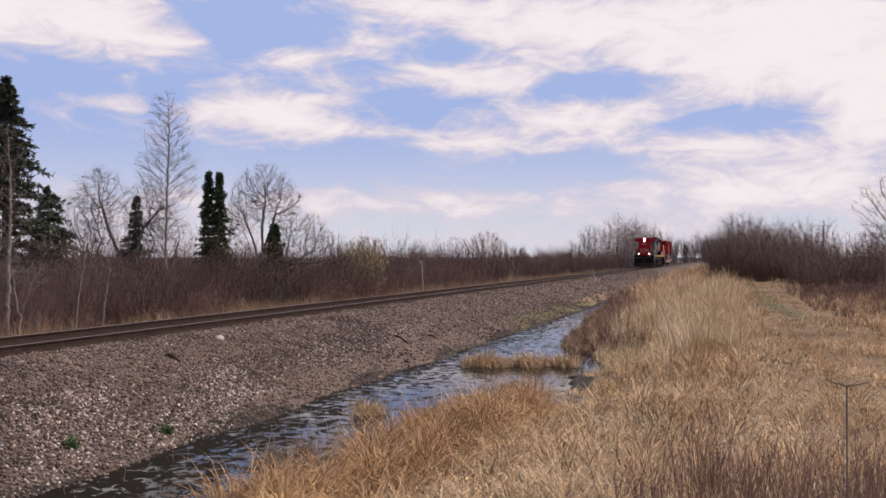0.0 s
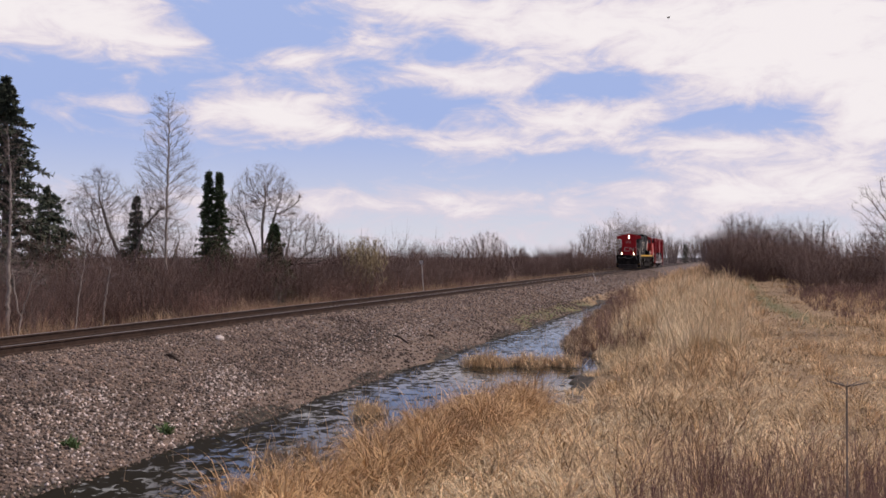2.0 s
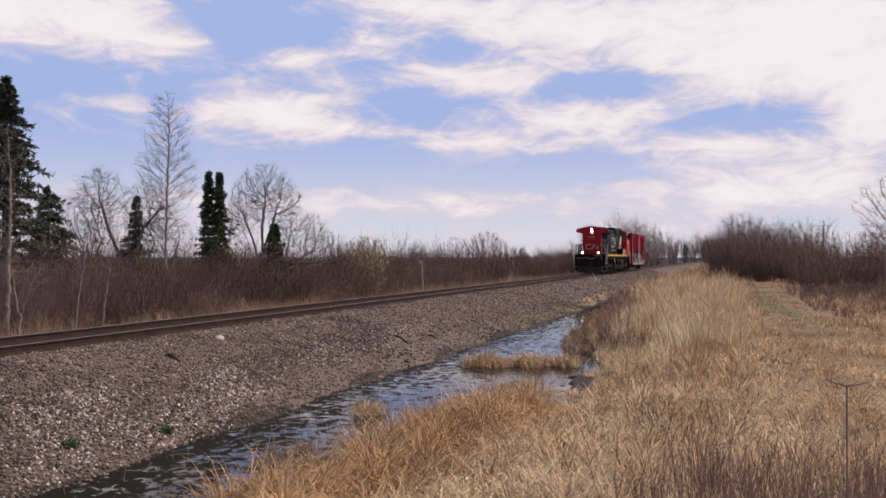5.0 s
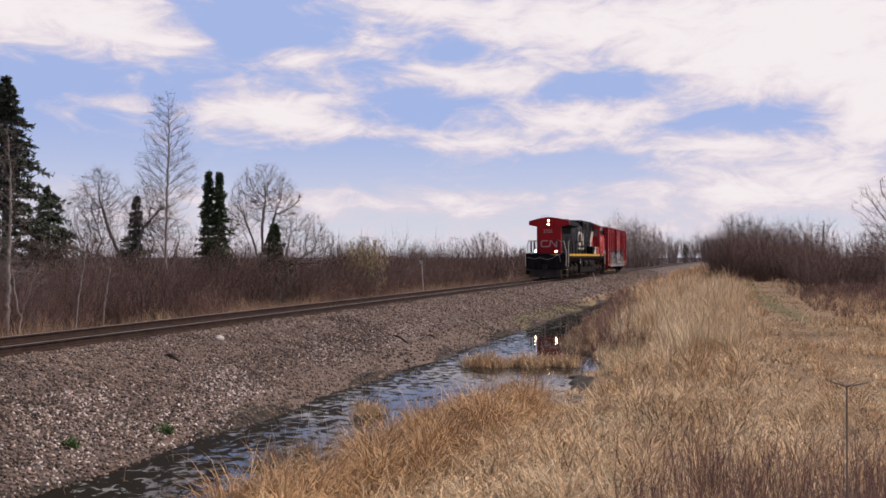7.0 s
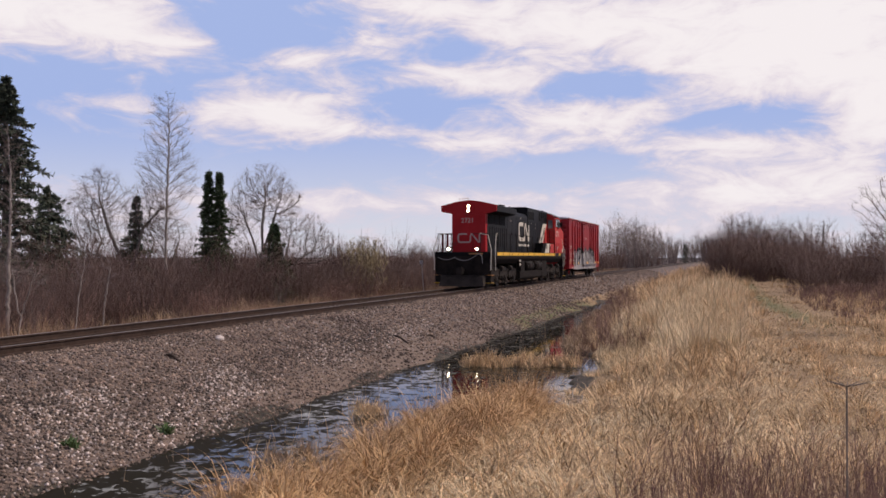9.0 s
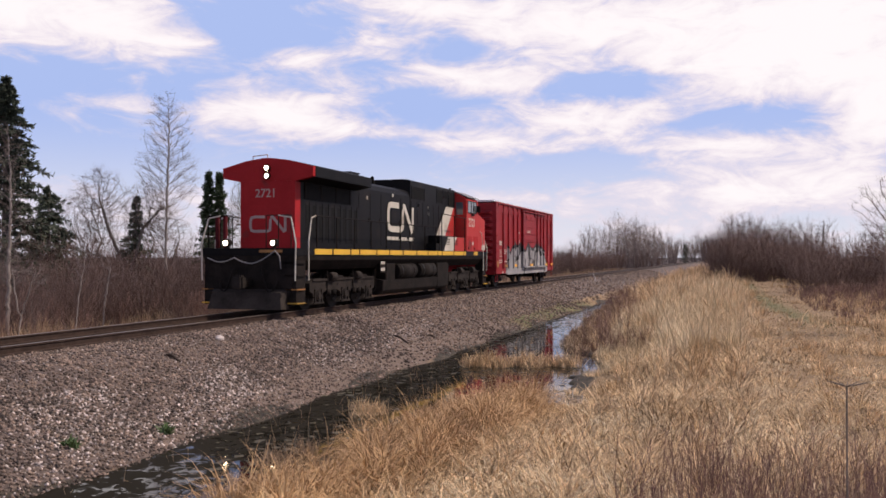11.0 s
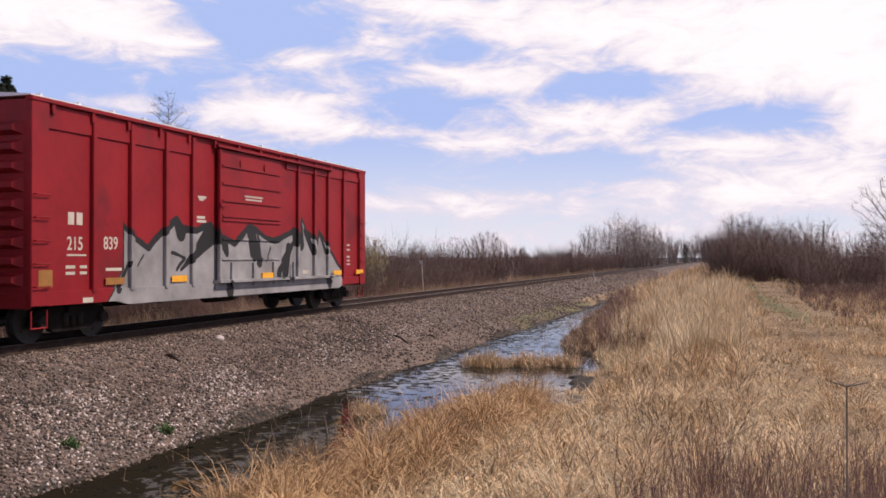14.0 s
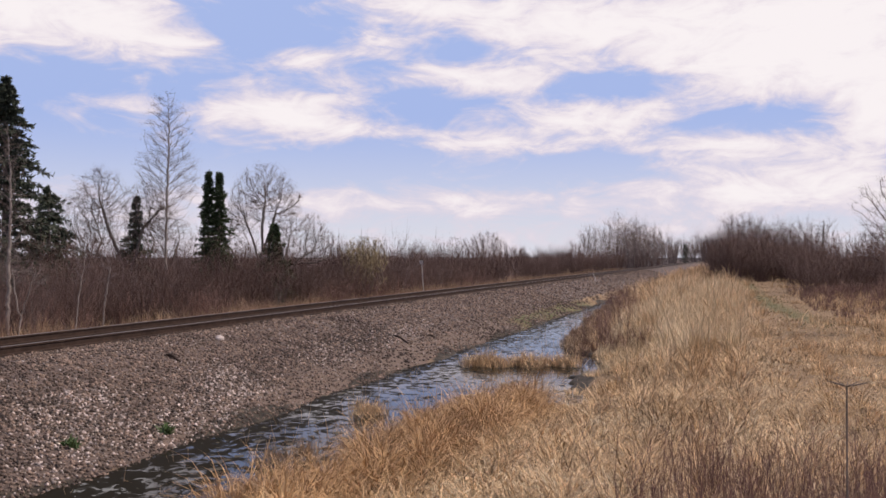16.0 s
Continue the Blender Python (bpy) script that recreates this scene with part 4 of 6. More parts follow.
def conifer(bearing, dist, top, rad, seed, label, mt=NEEDLE, droop=0.5, base=1.0, tops=1, whorls=30, per=8, needles=34, taper=0.8):
    rng = np.random.default_rng(seed)
    x, y = place_at(bearing, dist)
    z = float(ground_z(x, y)) - .05
    root = tagged(new("tree"), label, "tree")
    tr, br, nb = [], [], []
    for s in range(tops):
        ox = (s - (tops - 1) / 2) * rad * .62
        tz = top - z - (.12 * (s % 2))
        tr.append([(x + ox, y, z), (x + ox, y, z + tz * .5), (x + ox, y, z + tz)])
        for w in range(whorls):
            f = (w + rng.uniform(0, 1)) / whorls
            zz = base + (tz - base) * f
            R = rad * (1 - f) ** taper * rng.uniform(.4, 1.25) + .06
            for a in rng.uniform(0, 2 * np.pi, per):
                L = R * rng.uniform(.6, 1.15)
                d = np.array([math.cos(a), math.sin(a), 0])
                p0 = np.array([x + ox, y, z + zz])
                p1 = p0 + d * L * .55 + np.array([0, 0, .10 * L - droop * L * .15])
                p2 = p0 + d * L + np.array([0, 0, -droop * L * .35 + .05 * L])
                br.append((p0, p1, p2))
    br = np.array(br)
    ln = np.linalg.norm(br[:, 2] - br[:, 0], axis=1)
    v, f = tubes(np.array(tr), np.tile(np.array([[.14, .09, .02]]) * rad * .45 + .02, (tops, 1)), 7)
    o = new("trunk", mesh_np("trunk", v, f, BARK, True))
    o.parent = root
    i = np.repeat(np.arange(len(br)), needles)
    t = rng.uniform(.12, 1, len(i))[:, None]
    b = np.where(t < .5, br[i, 0] + (br[i, 1] - br[i, 0]) * t * 2, br[i, 1] + (br[i, 2] - br[i, 1]) * (t * 2 - 1))
    dirn = unit(br[i, 2] - br[i, 0])
    d = unit(dirn * .8 + rng.normal(0, .65, (len(i), 3)) - np.array([0, 0, .25]))
    L = (rng.uniform(.10, .24, len(i)) * min(1.25, .5 + .5 * rad))[:, None]
    w = unit(np.cross(d, rng.normal(0, 1, d.shape))) * L * .16
    tip = b + d * L
    mid = b + d * L * .45
    vv = np.stack([b, mid + w, tip, mid - w], 1).reshape(-1, 3)
    oo = np.arange(len(i))[:, None] * 4
    ff = np.concatenate([oo + np.array([0, 1, 2]), oo + np.array([0, 2, 3])])
    bv, bf = tubes(br, np.stack([ln * 0 + .018, ln * 0 + .012, ln * 0 + .005], 1) * (.5 + .4 * rad))
    o = tagged(new("bough", mesh_np("bough", bv, bf, BARK)), kind="stuff")
    o.parent = root
    o = new("crown", mesh_np("crown", vv, ff, mt))
    o.parent = root
    return root


def make_trees():
    conifer(-25.2, 40, 9.3, 3.3, 41, "tall dark green spruce with drooping branches", whorls=52, per=7, needles=75, base=1.0, taper=.8)
    conifer(-23.0, 44, 4.9, 2.1, 42, "shorter dark spruce with sparse drooping boughs", whorls=26, per=6, needles=50, droop=1.1)
    conifer(-13.85, 50, 6.2, 1.1, 43, "narrow twin-topped dark green cedar", CEDAR, .35, .4, 2, 62, 6, 26, .85)
    conifer(-10.3, 50, 3.35, 1.75, 44, "young bushy green spruce in the brush", CEDAR, .3, .3, 1, 26, 7, 44, 1.15)
    conifer(-18.3, 47, 4.7, 1.25, 45, "slim dark spruce beside a bare oak", NEEDLE, .5, .8, 1, 30, 6, 26, 1.2)
    conifer(14.6, 255, 5.2, 1.8, 46, "far dark conifer at the woods' edge", NEEDLE, .3, .3, 1, 18, 7, 34, .6)
    bare_tree(-16.6, 46, "tall slender bare birch with grey bark", 51, [[(0, 0), (0, 3), (.05, 6), (.08, 8.6), (.1, 10.6)]],
              [(.05, 8.5, 1.3, 2.2, 360), (.05, 6.5, 1.65, 2.0, 350), (-.1, 4.3, 1.2, 1.2, 110)], .17, .0048, .75, PALEBARK, GREYTWIG, 2, .38, 1.7, 1.5, 2.5)
    bare_tree(-18.9, 46, "gnarled bare oak with spreading dark limbs", 52, [[(0, 0), (0, 1.7), (-.35, 2.9), (-.9, 4.3), (-1.2, 5.2)], [(0, 1.5), (.6, 2.8), (.85, 4.0), (1.3, 4.4)], [(-.05, 1.6), (-.8, 2.5), (-1.5, 2.75), (-2.2, 2.9)]],
              [(-1.2, 5.3, 1.5, 1.8, 420), (1.2, 4.9, 1.3, 1.6, 360), (-2.0, 3.6, 1.0, 1.0, 160)], .16, .005, .05, BARK, GREYTWIG, 3, .45)
    for b, d, w, h, sd in ((-23.0, 53, 1.9, 5.9, 53), (-20.9, 57, 2.0, 6.6, 57), (-16.6, 57, 2.1, 5.4, 62), (-18.0, 58, 1.8, 6.0, 64)):
        bare_tree(b, d, "grey bare broadleaf tree behind the brush", sd, [[(0, 0), (.1, 1.6), (-.1, 3.0)], [(.1, 1.6), (.6, 3.0), (.8, 3.6)]],
                  [(0, h - 1.4, w * .8, 1.8, 260), (.1, h - 3.0, w, 1.6, 220)], .19, .005, .1, BARK, GREYTWIG, 2, .6)
    bare_tree(-11.55, 52, "leaning bare willow with a rounded crown", 54, [[(0, 0), (.15, 1.8), (.55, 3.1), (1.0, 4.3), (1.3, 5.2)], [(.3, 2.5), (.0, 3.6), (-.5, 4.8)], [(.55, 3.0), (.5, 4.4), (.6, 5.6)]],
              [(.6, 6.1, 1.9, 1.75, 640), (-.5, 5.2, 1.3, 1.5, 280), (1.6, 5.4, 1.2, 1.4, 220)], .15, .0047, .12, BARK, GREYTWIG, 3, .42)
    bare_tree(-12.15, 54, "bare willow with a broken stem", 58, [[(0, 0), (.05, 1.9), (.35, 3.0), (.42, 3.4)], [(.05, 1.9), (-.6, 2.9), (-1.1, 3.6)]],
              [(-.7, 4.4, 1.1, 1.3, 240), (-1.1, 3.0, .9, .8, 90)], .17, .0055, .05, BARK, GREYTWIG, 3, .45)
    bare_tree(-9.95, 52, "low spreading bare willow", 55, [[(0, 0), (.3, 1.6), (1.0, 2.5), (1.9, 3.0)], [(.3, 1.5), (.3, 2.6), (.5, 3.6)], [(.9, 2.3), (1.9, 2.3), (2.7, 2.6)]],
              [(1.4, 3.9, 1.5, 1.3, 420), (2.4, 3.2, 1.3, 1.0, 260), (.2, 3.8, .9, 1.1, 150)], .15, .0047, .05, BARK, GREYTWIG, 3, .42)
    bare_tree(-25.1, 27.5, "slim pale bare birch sapling by the line", 56, [[(0, 0), (.02, 2.4), (.0, 4.4), (-.1, 6.6)]],
              [(0, 5.2, .6, 1.5, 130), (0, 3.2, .7, 1.5, 110), (.3, 2.2, .6, .8, 50)], .13, .0045, .7, PALEBARK, GREYTWIG, 2, .22, 1.0)
    bare_tree(-24.6, 27.2, "pale bare sapling with forked stems by the line", 63, [[(0, 0), (.05, .9), (.5, 1.9)], [(.05, .9), (-.2, 2.3)]],
              [(.5, 2.1, .45, .5, 60), (-.2, 2.2, .35, .6, 50)], .1, .004, .4, PALEBARK, GREYTWIG, 2, .18, .8)
    for b, d, h, sd in ((-21.6, 27.5, 2.6, 59), (-20.1, 29, 2.4, 60)):
        bare_tree(b, d, "thin pale bare sapling by the line", sd, [[(0, 0), (.06, h * .5), (.22, h)]], [(.15, h * .85, .35, .6, 50)], .1, .004, .5, PALEBARK, GREYTWIG, 2, .18, .8)
    for k, (b, d) in enumerate(((-4.4, 57), (-5.3, 57.5), (-4.9, 56.5))):
        bare_tree(b, d, "bushy shrub with yellowish buds", 61 + 30 * k, [[(0, 0), (.1, .8)], [(0, .1), (-.6, 1.2)], [(0, .1), (.7, 1.3)]],
                  [(0, 2.6, 1.2, 1.4, 260), (0, 1.5, 1.1, 1.2, 120)], .15, .0065, .2, BARK, BUDTWIG, 4, .24, 1.3, 1.6)
    for i, (b, d, t, w) in enumerate(((1.0, 125, 5.4, 1.7), (2.7, 125, 6.2, 2.3), (2.1, 130, 5.6, 1.8), (-1.6, 110, 4.6, 1.6), (3.5, 125, 5.2, 1.7))):
        bare_tree(b, d, "far rounded bare tree above the brush", 70 + i, [[(0, 0), (0, 1.4)], [(0, .8), (-.6, 2.2)], [(0, .8), (.7, 2.2)]],
                  [(0, t - 1.8, w, 1.9, 300)], .26, .008, .15, BARK, GREYTWIG, 3, .6, 1.3, 1.2, 2.4)
    rng = np.random.default_rng(90)
    for i, (b, d, t, w) in enumerate(((16.4, 96, 4.6, 2.0), (17.2, 90, 5.9, 2.2), (17.6, 97, 6.9, 2.3), (18.4, 94, 6.2, 2.3), (19.3, 90, 5.4, 2.2), (19.9, 98, 5.9, 2.0), (20.8, 92, 5.8, 2.0), (21.4, 96, 4.8, 2.2), (22.6, 90, 4.4, 2.2), (18.9, 86, 4.4, 2.4), (17.0, 86, 4.2, 2.0))):
        bare_tree(b, d, "tall rounded bare willow shrub in the field", 100 + i, [[(0, 0), (.1, 1.2)], [(0, .2), (-.9, 1.8)], [(0, .2), (.9, 1.8)]],
                  [(0, t - 1.5, w * .8, 1.6, 240), (0, t * .45, w, t * .36, 220)], .28, .0062, .25, BARK, TWIG, 2, .9, 2.0, 1.3, 2.4)
    for i in range(13):
        b, d = 7.6 + 0.42 * i + rng.normal(0, .12), rng.uniform(165, 215)
        t = np.interp(b, [7.4, 9, 10.5, 12.3, 13], [5.5, 8.5, 11.0, 11.0, 7.5]) * rng.uniform(.85, 1.08)
        bare_tree(b, d, "tall grey leafless tree at the far woods", 130 + i, [[(0, 0), (0, t * .4), (.1, t * .75)]],
                  [(0, t * .66, t * .2, t * .36, 260)], .45, .011, .45, BARK, GREYTWIG, 2, 1.4, 3.0, 1.3, 2.5)
    bare_tree(26.5, 27, "bare willow with budding twigs at the field's edge", 80, [[(0, 0), (-.1, 1.4), (-.2, 2.8)], [(0, .2), (.5, 1.6), (.7, 2.8)]],
              [(-.6, 3.5, 1.0, 1.3, 190), (.4, 3.6, 1.2, 1.6, 190), (-.3, 2.4, 1.0, 1.0, 90)], .13, .004, .3, BARK, TWIG, 2, .24, 1.3, 1.3, 2.4)
    bare_tree(26.0, 31, "bare willow with budding twigs at the field's edge", 83, [[(0, 0), (-.2, 1.2), (-.4, 2.0)], [(0, .2), (.4, 1.6)]],
              [(-.4, 2.7, 1.1, 1.1, 170), (.5, 2.4, 1.0, 1.1, 120)], .14, .004, .3, BARK, TWIG, 3, .28, 1.3, 1.3, 2.4)
    bare_tree(22.2, 95, "slim bare sapling above the hedge", 81, [[(0, 0), (0, 2.5), (.1, 6.0)]], [(0, 4.6, .8, 1.5, 110)], .2, .012, .5, BARK, GREYTWIG, 2, .4)


make_trees()


def make_marker_post():
    x, y = MARKER
    z = float(ground_z(x, y))
    root = tagged(new("marker_post"), "slim pale trackside marker post with a small plate", "marker post")
    root.location = (x, y, z)
    root.rotation_euler = (0, radians(-4), 0)
    v, f = tubes(np.array([[(0, 0, -.2), (0, 0, .9), (0, 0, 1.85)]]), np.array([[.026, .026, .024]]), 8)
    p = new("post", mesh_np("post", v, f, POSTGREY))
    p.parent = root
    bm = bmesh.new()
    bm_box(bm, -.1, .1, -.05, -.035, 1.76, 1.95)
    bmesh.ops.bevel(bm, geom=bm.edges[:], offset=.012, segments=1, affect="EDGES")
    q = obj("plate", bm, POSTGREY)
    q.parent = root
    for i, (b, d) in enumerate(((9.35, 74), (10.85, 74))):
        x, y = place_at(b, d)
        z = float(ground_z(x, y))
        v, f = tubes(np.array([[(x, y, z - .1), (x + (.12 if i else -.1), y, z + .35), (x + (.2 if i else -.3), y, z + .75)]]), np.array([[.04, .035, .03]]), 6)
        tagged(new("stake", mesh_np("stake", v, f, POSTGREY)), "short pale leaning stake beside the rails", "stake", "stakes beside the rails")


make_marker_post()


def make_bird():
    root = tagged(new("bird"), "small dark bird flying past high up", "bird")
    bm = bmesh.new()
    bmesh.ops.create_uvsphere(bm, u_segments=10, v_segments=6, radius=1)
    for v in bm.verts:
        v.co = Vector((v.co.x * .11 * (1.0 if v.co.x < 0 else 1.3), v.co.y * .035, v.co.z * .032))
    o = obj("body", bm, BIRDGREY)
    o.parent = root
    for sy in (-1, 1):
        bm = bmesh.new()
        q = [(-.05, sy * .02, .01), (.05, sy * .02, .01), (.06, sy * .12, .05), (.09, sy * .22, .035), (-.01, sy * .13, .05)]
        a = [bm.verts.new(p) for p in q]
        b = [bm.verts.new((x, y, z + .008)) for x, y, z in q]
        bm.faces.new(a)
        bm.faces.new(b[::-1])
        for i in range(5):
            bm.faces.new((a[i], a[(i + 1) % 5], b[(i + 1) % 5], b[i]))
        o = obj("wing", bm, BIRDGREY)
        o.parent = root
    return root


BIRD = make_bird()


# ---- train ----
def paint(name, c1, c2, rough=0.45, grime=(0.05, 0.035, 0.03), thr=0.6, scale=1.2, spec=0.35):
    return mat(name, c1, c2, scale, rough, 0, 0.12, fine=9, spots=(grime, 0.9, thr), spec=spec)


RED = paint("red_paint", (0.29, 0.010, 0.012), (0.37, 0.016, 0.018), 0.6, spec=0.15)
CABRED = paint("cab_red_paint", (0.355, 0.02, 0.018), (0.42, 0.034, 0.028), 0.55, (0.16, 0.045, 0.035), thr=0.6, spec=0.2)
BLACK = paint("black_paint", (0.0035, 0.0032, 0.0035), (0.0090, 0.0078, 0.0078), 0.5, (0.016, 0.012, 0.0105), 0.57, spec=0.08)
UNDER = mat("grimy_steel", (0.006, 0.0046, 0.0038), (0.021, 0.0152, 0.0125), 2.5, 0.8, 0.0, 0.35, spec=0.12)
TRUCKST = mat("dusty_cast_steel", (0.012, 0.0092, 0.008), (0.038, 0.029, 0.024), 2.5, 0.85, 0.0, 0.4, spec=0.15)
DARK = mat("dark_opening", (0.006, 0.006, 0.006), (0.012, 0.011, 0.011), 6, 0.8, spec=0.1)
WHITE = paint("off_white_paint", (0.44, 0.39, 0.32), (0.56, 0.51, 0.43), 0.55, (0.25, 0.19, 0.14), 0.58)
FADED = paint("faded_white_paint", (0.34, 0.22, 0.19), (0.42, 0.30, 0.26), 0.6)
YELLOW = paint("yellow_paint", (0.58, 0.32, 0.02), (0.68, 0.40, 0.04), 0.55, (0.2, 0.11, 0.025), 0.6)
GREYROOF = paint("grey_roof_paint", (0.15, 0.14, 0.135), (0.22, 0.205, 0.2), 0.6)
WHEELST = mat("wheel_steel", (0.012, 0.0095, 0.008), (0.035, 0.028, 0.024), 3, 0.65, 0.2, 0.2)
GALV = mat("pale_galvanised_roof", (0.62, 0.60, 0.60), (0.75, 0.73, 0.73), 2, 0.5, 0.2, 0.1)
PLOUGH = mat("dusty_plough_steel", (0.022, 0.0165, 0.0135), (0.052, 0.04, 0.033), 2.2, 0.85, 0.0, 0.4, spec=0.15)
DARKRED = mat("grimy_dark_red", (0.05, 0.006, 0.009), (0.10, 0.011, 0.015), 3, 0.7, 0, 0.2, spec=0.15)
DULLORANGE = mat("worn_orange_reflector", (0.22, 0.09, 0.02), (0.34, 0.15, 0.03), 4, 0.5)
ORANGE = mat("orange_reflector", (0.75, 0.32, 0.02), (0.85, 0.42, 0.03), 4, 0.35)
GLASS = bpy.data.materials.new("window_glass")
GLASS.use_nodes = True
_g = GLASS.node_tree.nodes["Principled BSDF"]
_g.inputs["Base Color"].default_value = (0.10, 0.11, 0.12, 1)
_g.inputs["Roughness"].default_value, _g.inputs["Specular IOR Level"].default_value = 0.04, 0.9
LAMP = bpy.data.materials.new("lit_lamp")
LAMP.use_nodes = True
_g = LAMP.node_tree.nodes["Principled BSDF"]
_g.inputs["Emission Color"].default_value, _g.inputs["Emission Strength"].default_value = (1.0, 0.76, 0.48, 1), 60.0


def part(name, bm, material, parent, label=""):
    ob = obj(name, bm, material)
    ob.parent = parent
    return tagged(ob, label)


def box(name, material, parent, x0, x1, y0, y1, z0, z1, bevel=0.0, label=""):
    bm = bmesh.new()
    bm_box(bm, x0, x1, y0, y1, z0, z1)
    if bevel:
        bmesh.ops.bevel(bm, geom=bm.edges[:], offset=bevel, segments=2, affect="EDGES")
    return part(name, bm, material, parent, label)


def bm_cyl(bm, a, b, r, n=12, r2=None):
    a, b = Vector(a), Vector(b)
    d = b - a
    m = Matrix.Translation((a + b) / 2) @ d.to_track_quat("Z", "Y").to_matrix().to_4x4()
    bmesh.ops.create_cone(bm, cap_ends=True, segments=n, radius1=r, radius2=r if r2 is None else r2, depth=d.length, matrix=m)


def cyl(name, material, parent, a, b, r, n=14, label="", r2=None):
    bm = bmesh.new()
    bm_cyl(bm, a, b, r, n, r2)
    ob = part(name, bm, material, parent, label)
    for p in ob.data.polygons:
        p.use_smooth = len(p.vertices) == 4
    return ob


def pipe(name, material, parent, pts, r=0.017, label="", n=8):
    bm = bmesh.new()
    for a, b in zip(pts, pts[1:]):
        bm_cyl(bm, a, b, r, n)
    for p in pts[1:-1]:
        bmesh.ops.create_icosphere(bm, subdivisions=1, radius=r * 1.02, matrix=Matrix.Translation(p))
    return part(name, bm, material, parent, label)


def run(name, material, parent, prof, y0, y1, label="", bevel=0.0):
    bm = bmesh.new()
    extrude_y(bm, prof, y0, y1)
    if bevel:
        bmesh.ops.bevel(bm, geom=bm.edges[:], offset=bevel, segments=2, affect="EDGES")
    return part(name, bm, material, parent, label)


def plate(name, material, parent, pts, label="", push=(0.004, 0, 0)):
    """A thin painted shape from corner points, pushed proud of its surface."""
    bm = bmesh.new()
    p = Vector(push)
    a = [bm.verts.new(Vector(q)) for q in pts]
    b = [bm.verts.new(Vector(q) + p) for q in pts]
    n = len(pts)
    bm.faces.new(a[::-1])
    bm.faces.new(b)
    for i in range(n):
        bm.faces.new((a[i], a[(i + 1) % n], b[(i + 1) % n], b[i]))
    return part(name, bm, material, parent, label)


def band(name, material, parent, line, width, place, label=""):
    """A painted stroke of even width along a line (u, v); place maps (u, v, lift) onto the surface."""
    bm = bmesh.new()
    L = [Vector((u, v)) for u, v in line]
    left, right = [], []
    for i, p in enumerate(L):
        d0 = (p - L[i - 1]).normalized() if i else None
        d1 = (L[i + 1] - p).normalized() if i + 1 < len(L) else None
        d = ((d0 or d1) + (d1 or d0)).normalized()
        nrm = Vector((-d.y, d.x))
        k = width / 2 / max(0.5, nrm.dot(Vector((-(d1 or d0).y, (d1 or d0).x))))
        left.append(p + nrm * k)
        right.append(p - nrm * k)
    for i in range(len(L) - 1):
        q = [left[i], left[i + 1], right[i + 1], right[i]]
        lo = [bm.verts.new(place(*c, 0.001)) for c in q]
        hi = [bm.verts.new(place(*c, 0.006)) for c in q]
        bm.faces.new(hi)
        bm.faces.new(lo[::-1])
        for j in range(4):
            bm.faces.new((lo[j], lo[(j + 1) % 4], hi[(j + 1) % 4], hi[j]))
    return part(name, bm, material, parent, label)


def writing(name, text, material, parent, m, size):
    cu = bpy.data.curves.new(name, "FONT")
    cu.body, cu.size, cu.extrude, cu.offset = text, size, 0.002, 0.012 * size
    tmp = bpy.data.objects.new("tmp", cu)
    scene.collection.objects.link(tmp)
    bpy.context.view_layer.update()
    me = bpy.data.meshes.new_from_object(tmp.evaluated_get(bpy.context.evaluated_depsgraph_get()))
    bpy.data.objects.remove(tmp)
    me.transform(m)
    me.materials.clear()
    me.materials.append(material)
    ob = new(name, me)
    ob.parent = parent
    return ob


def to_side(x):
    return lambda u, v, lift: (x + lift, u, v)


def to_front(y):
    return lambda u, v, lift: (u, y - lift, v)


SIDE_TEXT = Matrix(((0, 0, 1, 0), (1, 0, 0, 0), (0, 1, 0, 0), (0, 0, 0, 1)))       # reads along +y, faces +x
FRONT_TEXT = Matrix(((1, 0, 0, 0), (0, 0, -1, 0), (0, 1, 0, 0), (0, 0, 0, 1)))     # reads along +x, faces -y


def mark(parent, place, u0, u1, v0, v1, w, material):
    """The railway's mark, as plain strokes: an open bracket and a bent ribbon."""
    L, H = u1 - u0, v1 - v0
    a, b = v0 + w / 2, v1 - w / 2
    c = 0.10 * L
    band("mark_stroke", material, parent, [(u0 + .42 * L, b), (u0 + w / 2 + c, b), (u0 + w / 2 + .03 * L, b - .05 * H), (u0 + w / 2, b - c), (u0 + w / 2, a + c), (u0 + w / 2 + .03 * L, a + .05 * H), (u0 + w / 2 + c, a), (u0 + .50 * L, a), (u0 + .56 * L, a + .08 * H), (u0 + .575 * L, b - .12 * H)], w, place)
    band("mark_stroke", material, parent, [(u0 + .575 * L, b - .02 * H), (u0 + .64 * L, b - .02 * H), (u1 - w * 1.05, a), (u1 - w / 2, a + .06 * H), (u1 - w / 2, b)], w, place)


def hood_profile(w, z0, z1, crown):
    return [(-w, z0), (w, z0), (w, z1 - crown), (w - .06, z1 - crown * .45), (w - .2, z1 - crown * .12), (w - .45, z1), (-w + .45, z1), (-w + .2, z1 - crown * .12), (-w + .06, z1 - crown * .45), (-w, z1 - crown)]


